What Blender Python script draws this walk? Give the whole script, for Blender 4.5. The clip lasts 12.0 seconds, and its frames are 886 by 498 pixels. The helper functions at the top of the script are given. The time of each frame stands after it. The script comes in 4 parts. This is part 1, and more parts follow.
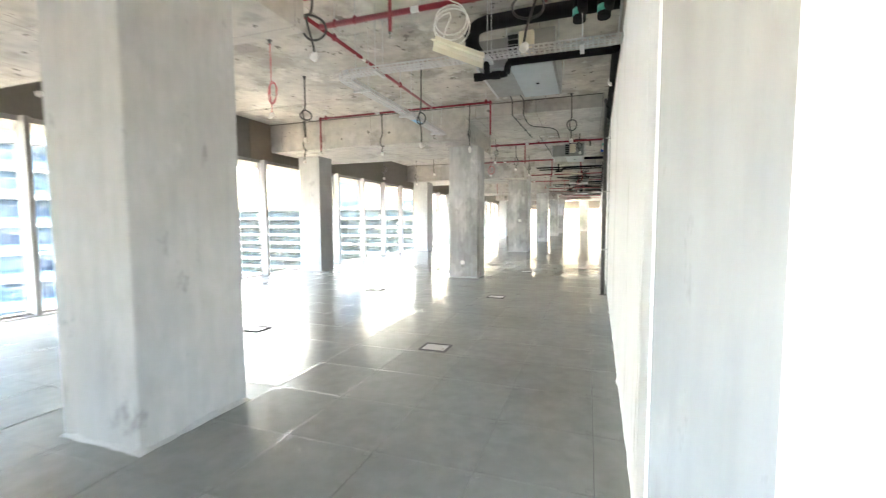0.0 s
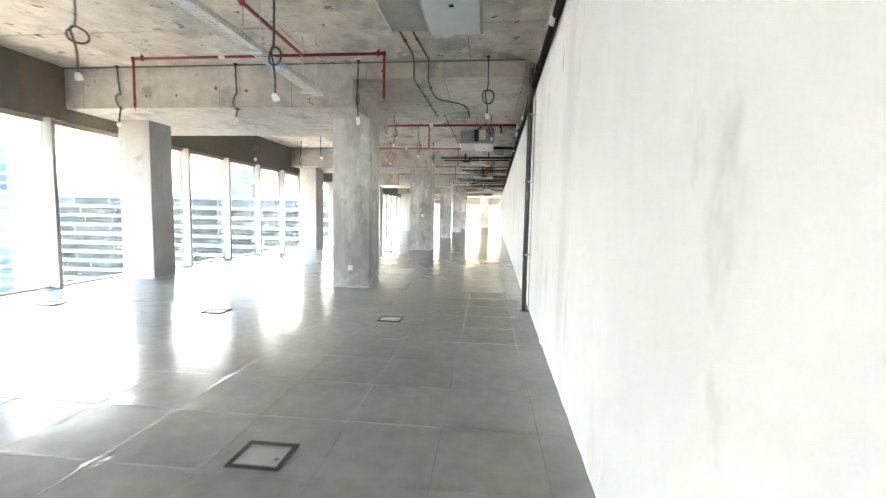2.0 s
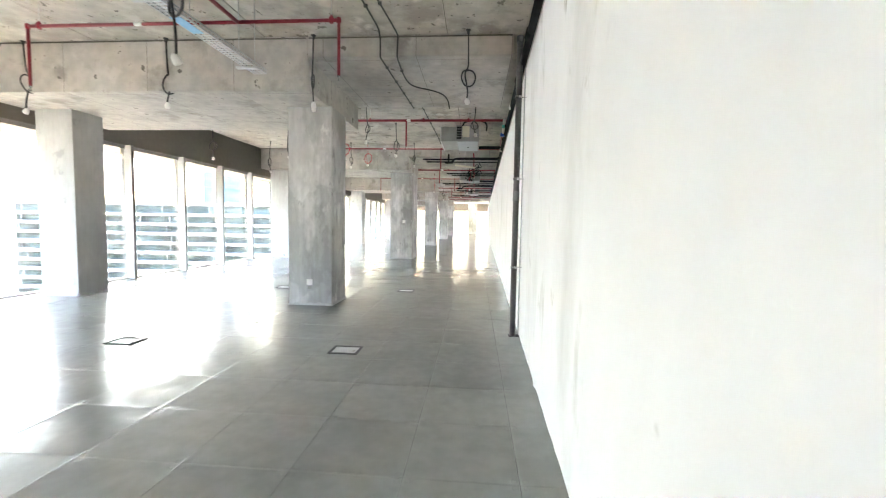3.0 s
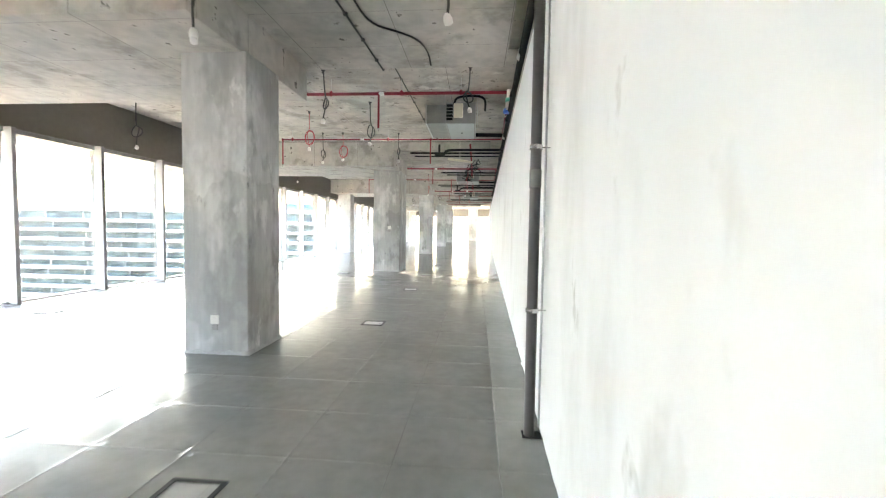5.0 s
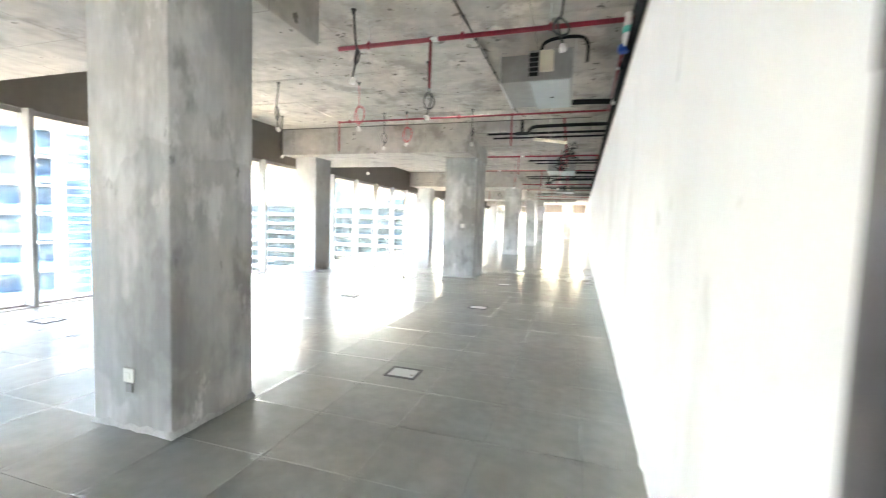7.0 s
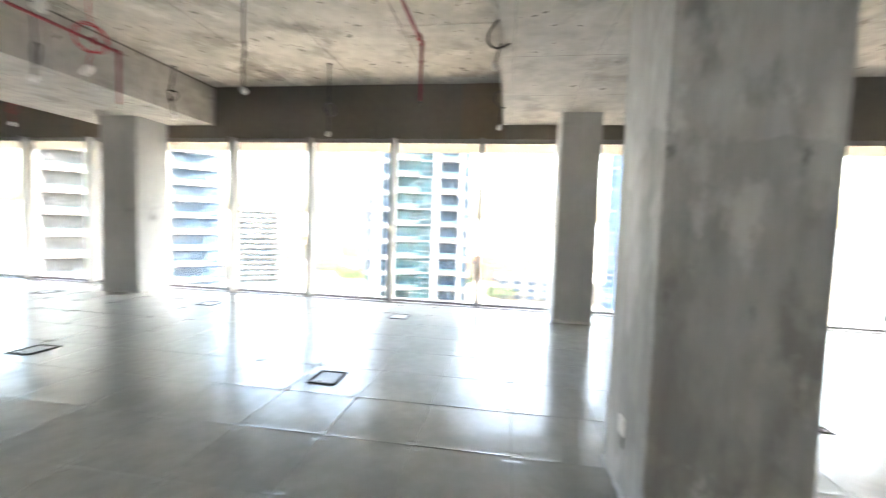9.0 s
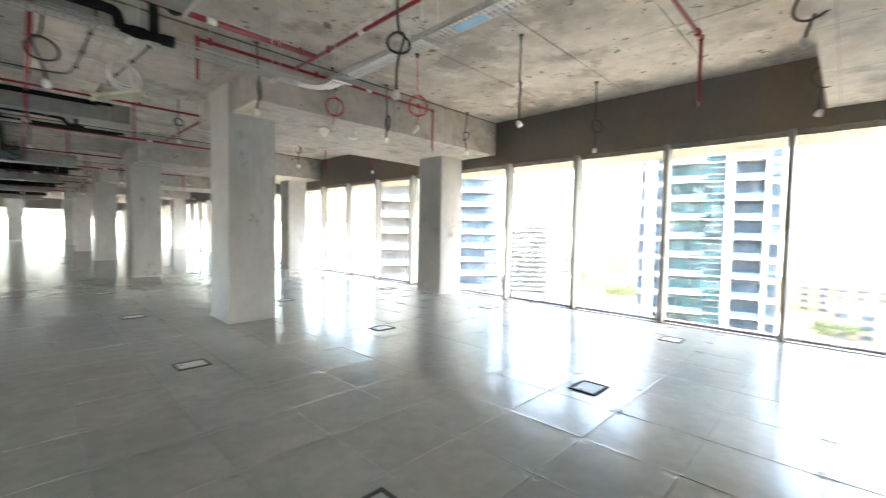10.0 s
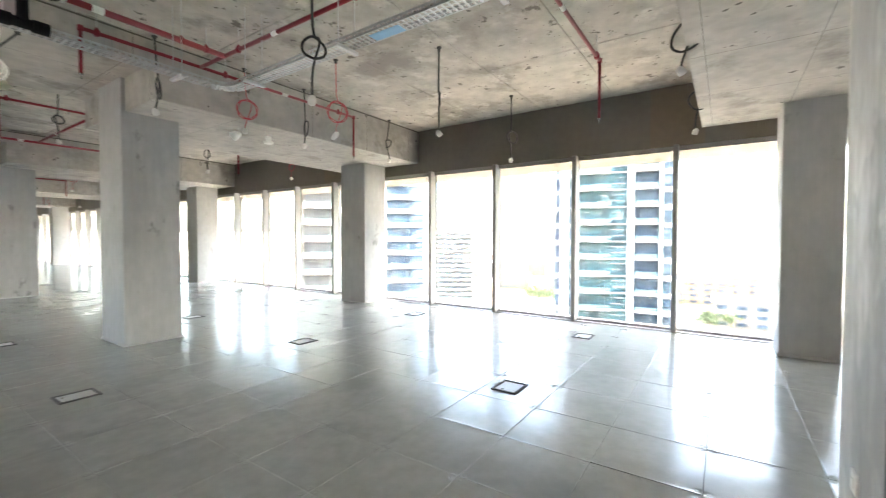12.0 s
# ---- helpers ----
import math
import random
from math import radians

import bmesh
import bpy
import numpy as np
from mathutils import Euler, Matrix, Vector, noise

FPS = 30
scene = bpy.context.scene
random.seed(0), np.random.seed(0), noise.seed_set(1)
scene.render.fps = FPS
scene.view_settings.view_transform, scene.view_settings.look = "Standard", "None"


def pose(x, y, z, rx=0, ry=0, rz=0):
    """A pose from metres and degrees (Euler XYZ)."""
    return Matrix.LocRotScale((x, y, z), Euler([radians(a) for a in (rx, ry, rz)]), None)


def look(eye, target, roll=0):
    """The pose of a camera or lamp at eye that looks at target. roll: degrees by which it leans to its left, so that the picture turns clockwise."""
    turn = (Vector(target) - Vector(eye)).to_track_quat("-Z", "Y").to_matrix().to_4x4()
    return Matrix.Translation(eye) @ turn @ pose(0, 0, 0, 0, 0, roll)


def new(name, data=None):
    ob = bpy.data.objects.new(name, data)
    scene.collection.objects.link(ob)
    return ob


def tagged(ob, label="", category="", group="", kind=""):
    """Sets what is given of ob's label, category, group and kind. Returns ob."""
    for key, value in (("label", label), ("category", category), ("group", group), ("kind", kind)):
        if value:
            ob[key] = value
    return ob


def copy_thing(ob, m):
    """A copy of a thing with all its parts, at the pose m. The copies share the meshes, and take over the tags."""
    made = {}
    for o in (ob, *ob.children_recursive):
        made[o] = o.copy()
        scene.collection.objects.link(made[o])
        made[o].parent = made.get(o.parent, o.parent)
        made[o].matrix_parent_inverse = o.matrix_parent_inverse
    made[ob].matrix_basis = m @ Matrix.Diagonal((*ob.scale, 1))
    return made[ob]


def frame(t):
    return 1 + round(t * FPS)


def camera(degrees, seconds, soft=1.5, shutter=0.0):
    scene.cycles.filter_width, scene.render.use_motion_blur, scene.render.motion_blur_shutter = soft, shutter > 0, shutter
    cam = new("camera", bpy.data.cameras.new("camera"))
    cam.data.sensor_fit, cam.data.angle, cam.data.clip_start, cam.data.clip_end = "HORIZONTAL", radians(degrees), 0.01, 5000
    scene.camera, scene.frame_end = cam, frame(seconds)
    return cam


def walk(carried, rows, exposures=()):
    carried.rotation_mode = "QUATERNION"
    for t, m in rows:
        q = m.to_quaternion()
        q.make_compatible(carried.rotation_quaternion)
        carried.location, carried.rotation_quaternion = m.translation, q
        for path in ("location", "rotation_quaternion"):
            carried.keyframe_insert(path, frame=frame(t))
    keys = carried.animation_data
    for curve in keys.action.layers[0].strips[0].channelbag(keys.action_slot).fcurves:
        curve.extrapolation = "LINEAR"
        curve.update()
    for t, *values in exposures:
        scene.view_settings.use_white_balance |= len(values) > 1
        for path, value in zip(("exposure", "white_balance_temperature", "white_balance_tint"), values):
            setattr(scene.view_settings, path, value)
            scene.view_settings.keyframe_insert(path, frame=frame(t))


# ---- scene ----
cam = camera(93.8, 12.0, soft=1.1, shutter=0.5)
PATH = [
    (0, (-0.213, 0.804, 1.333), (-0.872, 2.688, 1.196), -0.2),
    (0.5, (-0.361, 1.233, 1.33), (-0.821, 3.174, 1.173), 0.3),
    (1, (-0.447, 1.711, 1.334), (-0.784, 3.674, 1.154), 0.7),
    (1.5, (-0.482, 2.22, 1.356), (-0.768, 4.192, 1.181), 0.9),
    (2, (-0.515, 2.737, 1.339), (-0.719, 4.72, 1.178), 1.1),
    (2.5, (-0.461, 3.279, 1.291), (-0.629, 5.267, 1.154), 1.0),
    (3, (-0.415, 3.813, 1.317), (-0.567, 5.803, 1.189), 1.0),
    (3.2, (-0.45, 4.005, 1.298), (-0.582, 5.997, 1.184), 0.7),
    (4.8, (-0.329, 5.788, 1.31), (-0.479, 7.78, 1.21), 0.7),
    (5, (-0.312, 6.028, 1.317), (-0.472, 8.019, 1.219), 0.9),
    (5.5, (-0.254, 6.563, 1.366), (-0.442, 8.55, 1.243), 1.0),
    (6, (-0.262, 7.11, 1.375), (-0.443, 9.097, 1.251), 1.1),
    (6.5, (-0.227, 7.647, 1.372), (-0.549, 9.617, 1.259), 1.3),
    (6.7, (-0.248, 7.836, 1.399), (-0.65, 9.791, 1.278), 1.4),
    (8.3, (-0.553, 9.086, 1.407), (-2.356, 9.938, 1.255), 3.3),
    (8.5, (-0.62, 9.191, 1.416), (-2.542, 9.721, 1.261), 2.7),
    (9, (-0.707, 9.361, 1.386), (-2.68, 9.063, 1.263), 2.0),
    (9.5, (-0.618, 9.522, 1.379), (-2.356, 8.54, 1.271), 1.5),
    (10, (-0.501, 9.487, 1.396), (-1.932, 8.092, 1.308), 1.0),
    (10.5, (-0.457, 9.472, 1.4), (-1.734, 7.934, 1.33), 0.9),
    (11, (-0.467, 9.488, 1.399), (-1.809, 8.006, 1.341), 0.9),
    (11.5, (-0.497, 9.52, 1.397), (-2.013, 8.217, 1.346), 0.5),
    (12, (-0.514, 9.527, 1.403), (-2.168, 8.404, 1.352), 0.1),
]
walk(cam, [(t, look(eye, target, roll)) for t, eye, target, roll in PATH], [(0.0, 8.2, 7300, 11), (1.0, 8.32, 7150, 11), (2.0, 8.2, 7100, 11), (3.0, 8.22, 7050, 11), (5.5, 8.3, 7050, 11), (6.5, 8.45, 7000, 11), (8.5, 7.93, 7200, 11), (9.0, 7.66, 7250, 11), (9.5, 7.68, 7250, 11), (10.5, 7.65, 7250, 11), (12.0, 7.72, 7250, 11)])

# ---- world and light ----
world = bpy.data.worlds.new("sky_world")
scene.world = world
world.use_nodes = True
wn = world.node_tree.nodes
sky = wn.new("ShaderNodeTexSky")
sky.sky_type = "NISHITA"
sky.sun_disc = False
sky.sun_elevation = radians(58)
sky.sun_rotation = radians(346.5)
sky.dust_density = 6.0
wn["Background"].inputs["Strength"].default_value = 0.15
world.node_tree.links.new(sky.outputs["Color"], wn["Background"].inputs["Color"])
sun = new("sun", bpy.data.lights.new("sun", "SUN"))
sun.data.energy, sun.data.angle, sun.data.color = 1.3, radians(0.6), (1.0, 0.95, 0.88)
sun.matrix_world = look((0, 0, 0), (0.12, -0.5, -0.85))

# ---- materials ----


def material(name, base, rough=0.7, metal=0.0, bump=0.0, scale=8.0, var=0.12, big=0.6, emit=0.0, spec=0.5, stretch=(1, 1, 1), blotch=None, rough_var=0.0, seam=0.0, streak=0.0, patch=None):
    """Base colour with variation at two scales, and fine relief."""
    m = bpy.data.materials.new(name)
    m.use_nodes = True
    n, l = m.node_tree.nodes, m.node_tree.links
    b = n["Principled BSDF"]
    b.inputs["Roughness"].default_value = rough
    b.inputs["Metallic"].default_value = metal
    b.inputs["Specular IOR Level"].default_value = spec
    co = n.new("ShaderNodeTexCoord")
    mp = n.new("ShaderNodeMapping")
    mp.inputs["Scale"].default_value = stretch
    geo = n.new("ShaderNodeNewGeometry")
    l.new(geo.outputs["Position"], mp.inputs["Vector"])
    fine = n.new("ShaderNodeTexNoise")
    fine.inputs["Scale"].default_value = scale
    fine.inputs["Detail"].default_value = 6
    wide = n.new("ShaderNodeTexNoise")
    wide.inputs["Scale"].default_value = big
    wide.inputs["Detail"].default_value = 3
    for t in (fine, wide):
        l.new(mp.outputs["Vector"], t.inputs["Vector"])
    mix = n.new("ShaderNodeMath")
    mix.operation = "ADD"
    l.new(fine.outputs["Fac"], mix.inputs[0])
    l.new(wide.outputs["Fac"], mix.inputs[1])
    ramp = n.new("ShaderNodeValToRGB")
    e = ramp.color_ramp.elements
    e[0].position, e[1].position = 0.35, 0.65
    e[0].color = (*[c * (1 - var) for c in base], 1)
    e[1].color = (*[min(1, c * (1 + var)) for c in base], 1)
    half = n.new("ShaderNodeMath")
    half.operation = "MULTIPLY"
    half.inputs[1].default_value = 0.5
    l.new(mix.outputs[0], half.inputs[0])
    l.new(half.outputs[0], ramp.inputs["Fac"])
    last = ramp.outputs["Color"]
    for spot, size, lo, hi in blotch or ():
        bt = n.new("ShaderNodeTexNoise")
        bt.inputs["Scale"].default_value = size
        bt.inputs["Detail"].default_value = 5
        bt.inputs["Roughness"].default_value = 0.62
        l.new(mp.outputs["Vector"], bt.inputs["Vector"])
        br = n.new("ShaderNodeValToRGB")
        br.color_ramp.elements[0].position, br.color_ramp.elements[1].position = lo, hi
        l.new(bt.outputs["Fac"], br.inputs["Fac"])
        mc = n.new("ShaderNodeMix")
        mc.data_type = "RGBA"
        mc.inputs["B"].default_value = (*spot, 1)
        l.new(br.outputs["Color"], mc.inputs["Factor"])
        l.new(last, mc.inputs["A"])
        last = mc.outputs["Result"]
    if patch:
        sz, wn2, ad, up, dn = (n.new("ShaderNodeSeparateXYZ"), n.new("ShaderNodeTexNoise"), n.new("ShaderNodeMath"), n.new("ShaderNodeMapRange"), n.new("ShaderNodeMapRange"))
        l.new(geo.outputs["Position"], sz.inputs[0])
        wn2.inputs["Scale"].default_value, wn2.inputs["Detail"].default_value = 2.4, 4
        l.new(geo.outputs["Position"], wn2.inputs["Vector"])
        ad.operation = "MULTIPLY_ADD"
        ad.inputs[1].default_value = 1.5
        l.new(wn2.outputs["Fac"], ad.inputs[0])
        l.new(sz.outputs["Z"], ad.inputs[2])
        for q, z0, z1 in ((up, patch[0] + 0.70, patch[0] + 0.80), (dn, patch[1] + 0.78, patch[1] + 0.72)):
            q.inputs["From Min"].default_value, q.inputs["From Max"].default_value = z0, z1
            l.new(ad.outputs[0], q.inputs["Value"])
        both, coat = n.new("ShaderNodeMath"), n.new("ShaderNodeMix")
        both.operation = "MULTIPLY"
        l.new(up.outputs["Result"], both.inputs[0])
        l.new(dn.outputs["Result"], both.inputs[1])
        sc2 = n.new("ShaderNodeVectorMath")
        sc2.operation = "SCALE"
        sc2.inputs["Scale"].default_value = 0.83
        l.new(last, sc2.inputs[0])
        coat.data_type = "RGBA"
        l.new(both.outputs[0], coat.inputs["Factor"])
        l.new(last, coat.inputs["A"])
        l.new(sc2.outputs["Vector"], coat.inputs["B"])
        last = coat.outputs["Result"]
    if streak:
        m2, sn, sr = n.new("ShaderNodeMapping"), n.new("ShaderNodeTexNoise"), n.new("ShaderNodeMapRange")
        m2.inputs["Scale"].default_value = (16, 16, 0.9)
        l.new(geo.outputs["Position"], m2.inputs["Vector"])
        l.new(m2.outputs["Vector"], sn.inputs["Vector"])
        sn.inputs["Scale"].default_value, sn.inputs["Detail"].default_value = 1.0, 4
        sr.inputs["From Min"].default_value, sr.inputs["From Max"].default_value = 0.3, 0.7
        sr.inputs["To Min"].default_value, sr.inputs["To Max"].default_value = 1 - streak, 1 + streak
        l.new(sn.outputs["Fac"], sr.inputs["Value"])
        mu = n.new("ShaderNodeVectorMath")
        mu.operation = "SCALE"
        l.new(last, mu.inputs[0])
        l.new(sr.outputs["Result"], mu.inputs["Scale"])
        last = mu.outputs["Vector"]
    if seam:
        sp, md, lt = n.new("ShaderNodeSeparateXYZ"), n.new("ShaderNodeMath"), n.new("ShaderNodeMath")
        l.new(geo.outputs["Position"], sp.inputs[0])
        md.operation, lt.operation = "PINGPONG", "LESS_THAN"
        md.inputs[1].default_value, lt.inputs[1].default_value = seam / 2, 0.004
        l.new(sp.outputs["X"], md.inputs[0])
        l.new(md.outputs[0], lt.inputs[0])
        sm = n.new("ShaderNodeMix")
        sm.data_type = "RGBA"
        sm.inputs["B"].default_value = (*[c * 0.5 for c in base], 1)
        m3, l3, mx = n.new("ShaderNodeMath"), n.new("ShaderNodeMath"), n.new("ShaderNodeMath")
        m3.operation, l3.operation, mx.operation = "PINGPONG", "LESS_THAN", "MAXIMUM"
        m3.inputs[1].default_value, l3.inputs[1].default_value = 0.39, 0.0028
        l.new(sp.outputs["Y"], m3.inputs[0])
        l.new(m3.outputs[0], l3.inputs[0])
        l.new(lt.outputs[0], mx.inputs[0])
        l.new(l3.outputs[0], mx.inputs[1])
        l.new(mx.outputs[0], sm.inputs["Factor"])
        l.new(last, sm.inputs["A"])
        last = sm.outputs["Result"]
    if rough_var:
        rv = n.new("ShaderNodeMapRange")
        rv.inputs["To Min"].default_value, rv.inputs["To Max"].default_value = rough - rough_var, rough + rough_var
        rv.inputs["From Min"].default_value, rv.inputs["From Max"].default_value = 0.3, 0.7
        l.new(wide.outputs["Fac"], rv.inputs["Value"])
        l.new(rv.outputs["Result"], b.inputs["Roughness"])
    l.new(last, b.inputs["Base Color"])
    if bump:
        bp = n.new("ShaderNodeBump")
        bp.inputs["Strength"].default_value = bump
        bp.inputs["Distance"].default_value = 0.01
        l.new(fine.outputs["Fac"], bp.inputs["Height"])
        l.new(bp.outputs["Normal"], b.inputs["Normal"])
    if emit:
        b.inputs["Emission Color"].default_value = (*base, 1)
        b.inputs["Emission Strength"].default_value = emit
    return m


def floor_material():
    """Grey steel-skinned raised floor tiles: satin, smudged, lifted a little along the joints and dimpled at the corner screws."""
    m = material("grey_floor_tile", (0.262, 0.268, 0.25), 0.2, scale=9, var=0.11, big=0.7, blotch=[((0.222, 0.226, 0.211), 1.3, 0.50, 0.76), ((0.295, 0.297, 0.28), 2.4, 0.56, 0.80)])
    n, l = m.node_tree.nodes, m.node_tree.links
    b = n["Principled BSDF"]

    def node(kind, op="", **values):
        q = n.new(kind)
        if op:
            q.operation = op
        for k, v in values.items():
            q.inputs[int(k[1:])].default_value = v
        return q

    def chain(src, op, *rest):
        q = node("ShaderNodeMath", op)
        l.new(src, q.inputs[0])
        for i, v in enumerate(rest):
            if isinstance(v, (int, float)):
                q.inputs[i + 1].default_value = v
            else:
                l.new(v, q.inputs[i + 1])
        return q.outputs[0]

    geo, sep, info = n.new("ShaderNodeNewGeometry"), n.new("ShaderNodeSeparateXYZ"), n.new("ShaderNodeObjectInfo")
    l.new(geo.outputs["Position"], sep.inputs[0])
    # distance to the nearest joint both ways
    u = chain(chain(sep.outputs["X"], "ADD", 2.56 + 60.0), "PINGPONG", 0.3)
    v = chain(chain(sep.outputs["Y"], "ADD", -7.65 + 120.0), "PINGPONG", 0.3)
    edge = chain(u, "MINIMUM", v)
    ridge = chain(chain(chain(edge, "MULTIPLY", -55.0), "EXPONENT"), "MULTIPLY", 0.0013)
    du, dv = chain(chain(u, "SUBTRACT", 0.028), "MULTIPLY", 60.0), chain(chain(v, "SUBTRACT", 0.028), "MULTIPLY", 60.0)
    rr = chain(chain(du, "MULTIPLY", du), "ADD", chain(dv, "MULTIPLY", dv))
    screw = chain(chain(chain(rr, "MULTIPLY", -1.0), "EXPONENT"), "MULTIPLY", -0.0048)
    wave = n.new("ShaderNodeTexNoise")
    wave.inputs["Scale"].default_value, wave.inputs["Detail"].default_value = 3.0, 2
    l.new(geo.outputs["Position"], wave.inputs["Vector"])
    h = chain(chain(chain(wave.outputs["Fac"], "MULTIPLY", 0.0042), "ADD", ridge), "ADD", screw)
    bump = n.new("ShaderNodeBump")
    bump.inputs["Strength"].default_value, bump.inputs["Distance"].default_value = 1.0, 1.0
    l.new(h, bump.inputs["Height"])
    l.new(bump.outputs["Normal"], b.inputs["Normal"])
    # smudged gloss that differs from tile to tile
    smudge = n.new("ShaderNodeTexNoise")
    smudge.inputs["Scale"].default_value, smudge.inputs["Detail"].default_value = 4.0, 3
    l.new(geo.outputs["Position"], smudge.inputs["Vector"])
    rough = chain(chain(smudge.outputs["Fac"], "MULTIPLY", 0.12), "ADD", 0.125)
    own = chain(chain(info.outputs["Random"], "ADD", geo.outputs["Random Per Island"]), "MULTIPLY", 0.02)
    l.new(chain(rough, "ADD", own), b.inputs["Roughness"])
    return m


CONC = material("ceiling_concrete", (0.465, 0.435, 0.387), 0.85, bump=0.6, scale=5, var=0.22, big=0.5, blotch=[((0.307, 0.282, 0.247), 1.4, 0.52, 0.64), ((0.573, 0.544, 0.495), 2.1, 0.57, 0.66), ((0.159, 0.144, 0.124), 5.5, 0.63, 0.665), ((0.089, 0.079, 0.069), 13.0, 0.665, 0.685)])
BEAM = material("beam_concrete", (0.436, 0.411, 0.373), 0.85, seam=1.22, bump=0.5, scale=6, var=0.2, big=0.7, blotch=[((0.290, 0.271, 0.240), 1.7, 0.54, 0.66), ((0.522, 0.498, 0.460), 2.3, 0.60, 0.70), ((0.145, 0.133, 0.117), 6.0, 0.655, 0.685)])
COLM = material("column_concrete", (0.492, 0.488, 0.473), 0.66, bump=0.5, scale=11, var=0.12, big=0.9, stretch=(1, 1, 0.5), streak=0.09, patch=(0.25, 1.78), blotch=[((0.360, 0.355, 0.340), 1.3, 0.49, 0.58), ((0.645, 0.641, 0.623), 1.5, 0.53, 0.63), ((0.330, 0.327, 0.312), 2.7, 0.58, 0.67), ((0.690, 0.685, 0.663), 3.6, 0.62, 0.70), ((0.294, 0.289, 0.278), 6.0, 0.66, 0.72)])
COLA = material("smooth_column_concrete", (0.437, 0.435, 0.419), 0.66, bump=0.3, scale=11, var=0.08, big=0.9, stretch=(1, 1, 0.55), streak=0.045, blotch=[((0.364, 0.361, 0.348), 0.9, 0.50, 0.66), ((0.323, 0.319, 0.307), 2.6, 0.655, 0.70), ((0.245, 0.242, 0.23), 3.3, 0.63, 0.70), ((0.50, 0.497, 0.48), 2.0, 0.62, 0.72)])
PLAST = material("white_wall_plaster", (0.90, 0.895, 0.88), 0.6, bump=0.12, scale=4, var=0.03, big=0.5, stretch=(1, 1, 0.45), blotch=[((0.72, 0.71, 0.68), 0.8, 0.54, 0.72), ((0.60, 0.58, 0.53), 1.7, 0.61, 0.76), ((0.52, 0.50, 0.45), 4.0, 0.66, 0.76)])
# stains over a base grey dark enough to carry the pier end's shade
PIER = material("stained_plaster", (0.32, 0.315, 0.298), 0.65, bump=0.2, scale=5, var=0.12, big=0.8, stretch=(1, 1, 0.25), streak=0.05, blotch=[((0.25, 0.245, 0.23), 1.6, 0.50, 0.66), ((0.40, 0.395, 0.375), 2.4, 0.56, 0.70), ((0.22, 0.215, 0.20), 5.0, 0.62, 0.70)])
BULK = material("grey_bulkhead_board", (0.165, 0.147, 0.127), 0.8, bump=0.1, scale=9, var=0.08)
BULK2 = material("brown_bulkhead_board", (0.19, 0.15, 0.115), 0.8, bump=0.1, scale=9, var=0.08)
FLOOR = floor_material()
JOINT = material("ceiling_joint", (0.13, 0.12, 0.105), 0.9)
MORTAR = material("pale_mortar", (0.46, 0.455, 0.44), 0.85, bump=0.6, scale=30, var=0.15)
GAP = material("floor_joint", (0.15, 0.15, 0.145), 0.7)
ALU = material("window_aluminium", (0.30, 0.293, 0.28), 0.45, metal=0.2, var=0.04)
DARK = material("dark_gasket", (0.05, 0.05, 0.05), 0.6)
RED = material("red_sprinkler_paint", (0.22, 0.006, 0.016), 0.42, var=0.12)
GALV = material("galvanised_steel", (0.55, 0.56, 0.56), 0.4, metal=0.8, var=0.12, scale=14)
BLACK = material("black_insulation", (0.010, 0.010, 0.0105), 0.75, var=0.25, spec=0.15)
CABLE = material("grey_cable", (0.045, 0.043, 0.041), 0.6)
REDC = material("red_cable", (0.45, 0.03, 0.05), 0.5)
WHITEP = material("white_plastic", (0.78, 0.77, 0.73), 0.4, var=0.03)
CREAM = material("cream_batten", (0.72, 0.68, 0.55), 0.5, var=0.04)
PIPEG = material("grey_pvc_pipe", (0.085, 0.08, 0.08), 0.38, var=0.08)
BLUEP = material("pale_blue_panel", (0.40, 0.45, 0.46), 0.5, var=0.06)
CYAN = material("green_valve", (0.1, 0.5, 0.42), 0.4)
BLUE = material("blue_valve", (0.03, 0.1, 0.45), 0.4)

SOFFIT = material("beige_overhang_panel", (0.22, 0.185, 0.145), 0.6, var=0.05)
CLEARP = material("tape_band", (0.20, 0.195, 0.19), 0.25, var=0.1)
STEEL = material("bright_steel", (0.62, 0.62, 0.62), 0.25, metal=0.9, var=0.06)
GALVD = material("dull_galvanised_duct", (0.31, 0.312, 0.30), 0.5, metal=0.5, var=0.14)
BLUEL = material("blue_sticker", (0.25, 0.5, 0.7), 0.5)
LID = material("brushed_lid", (0.33, 0.335, 0.33), 0.42, metal=0.25, var=0.1)
FBOX = material("floor_box_plastic", (0.028, 0.029, 0.03), 0.75, var=0.1)
TWHITE = material("tower_white_render", (0.40, 0.40, 0.395), 0.7, var=0.06, scale=0.6, big=0.1)
TRAIL = material("balcony_glass", (0.10, 0.17, 0.18), 0.32, var=0.2, scale=0.5, spec=0.15)
HAZE_GLOW = material("pale_haze_glow", (0.80, 0.79, 0.76), 1.0, var=0.03, scale=0.01, big=0.004, emit=0.10)
SAND = material("sandy_ground", (0.185, 0.168, 0.14), 0.9, var=0.18, scale=0.05, big=0.01)
TAN = material("tan_render", (0.27, 0.165, 0.09), 0.8, var=0.12, scale=0.3, big=0.05)
ASPH = material("pale_asphalt", (0.16, 0.16, 0.155), 0.9, var=0.1, scale=0.2)
GRASS = material("dry_lawn", (0.16, 0.17, 0.05), 0.9, var=0.2, scale=0.4)
LEAF = material("tree_leaf", (0.045, 0.07, 0.028), 0.7, var=0.35, scale=0.8)
BARK = material("tree_bark", (0.12, 0.09, 0.06), 0.9)


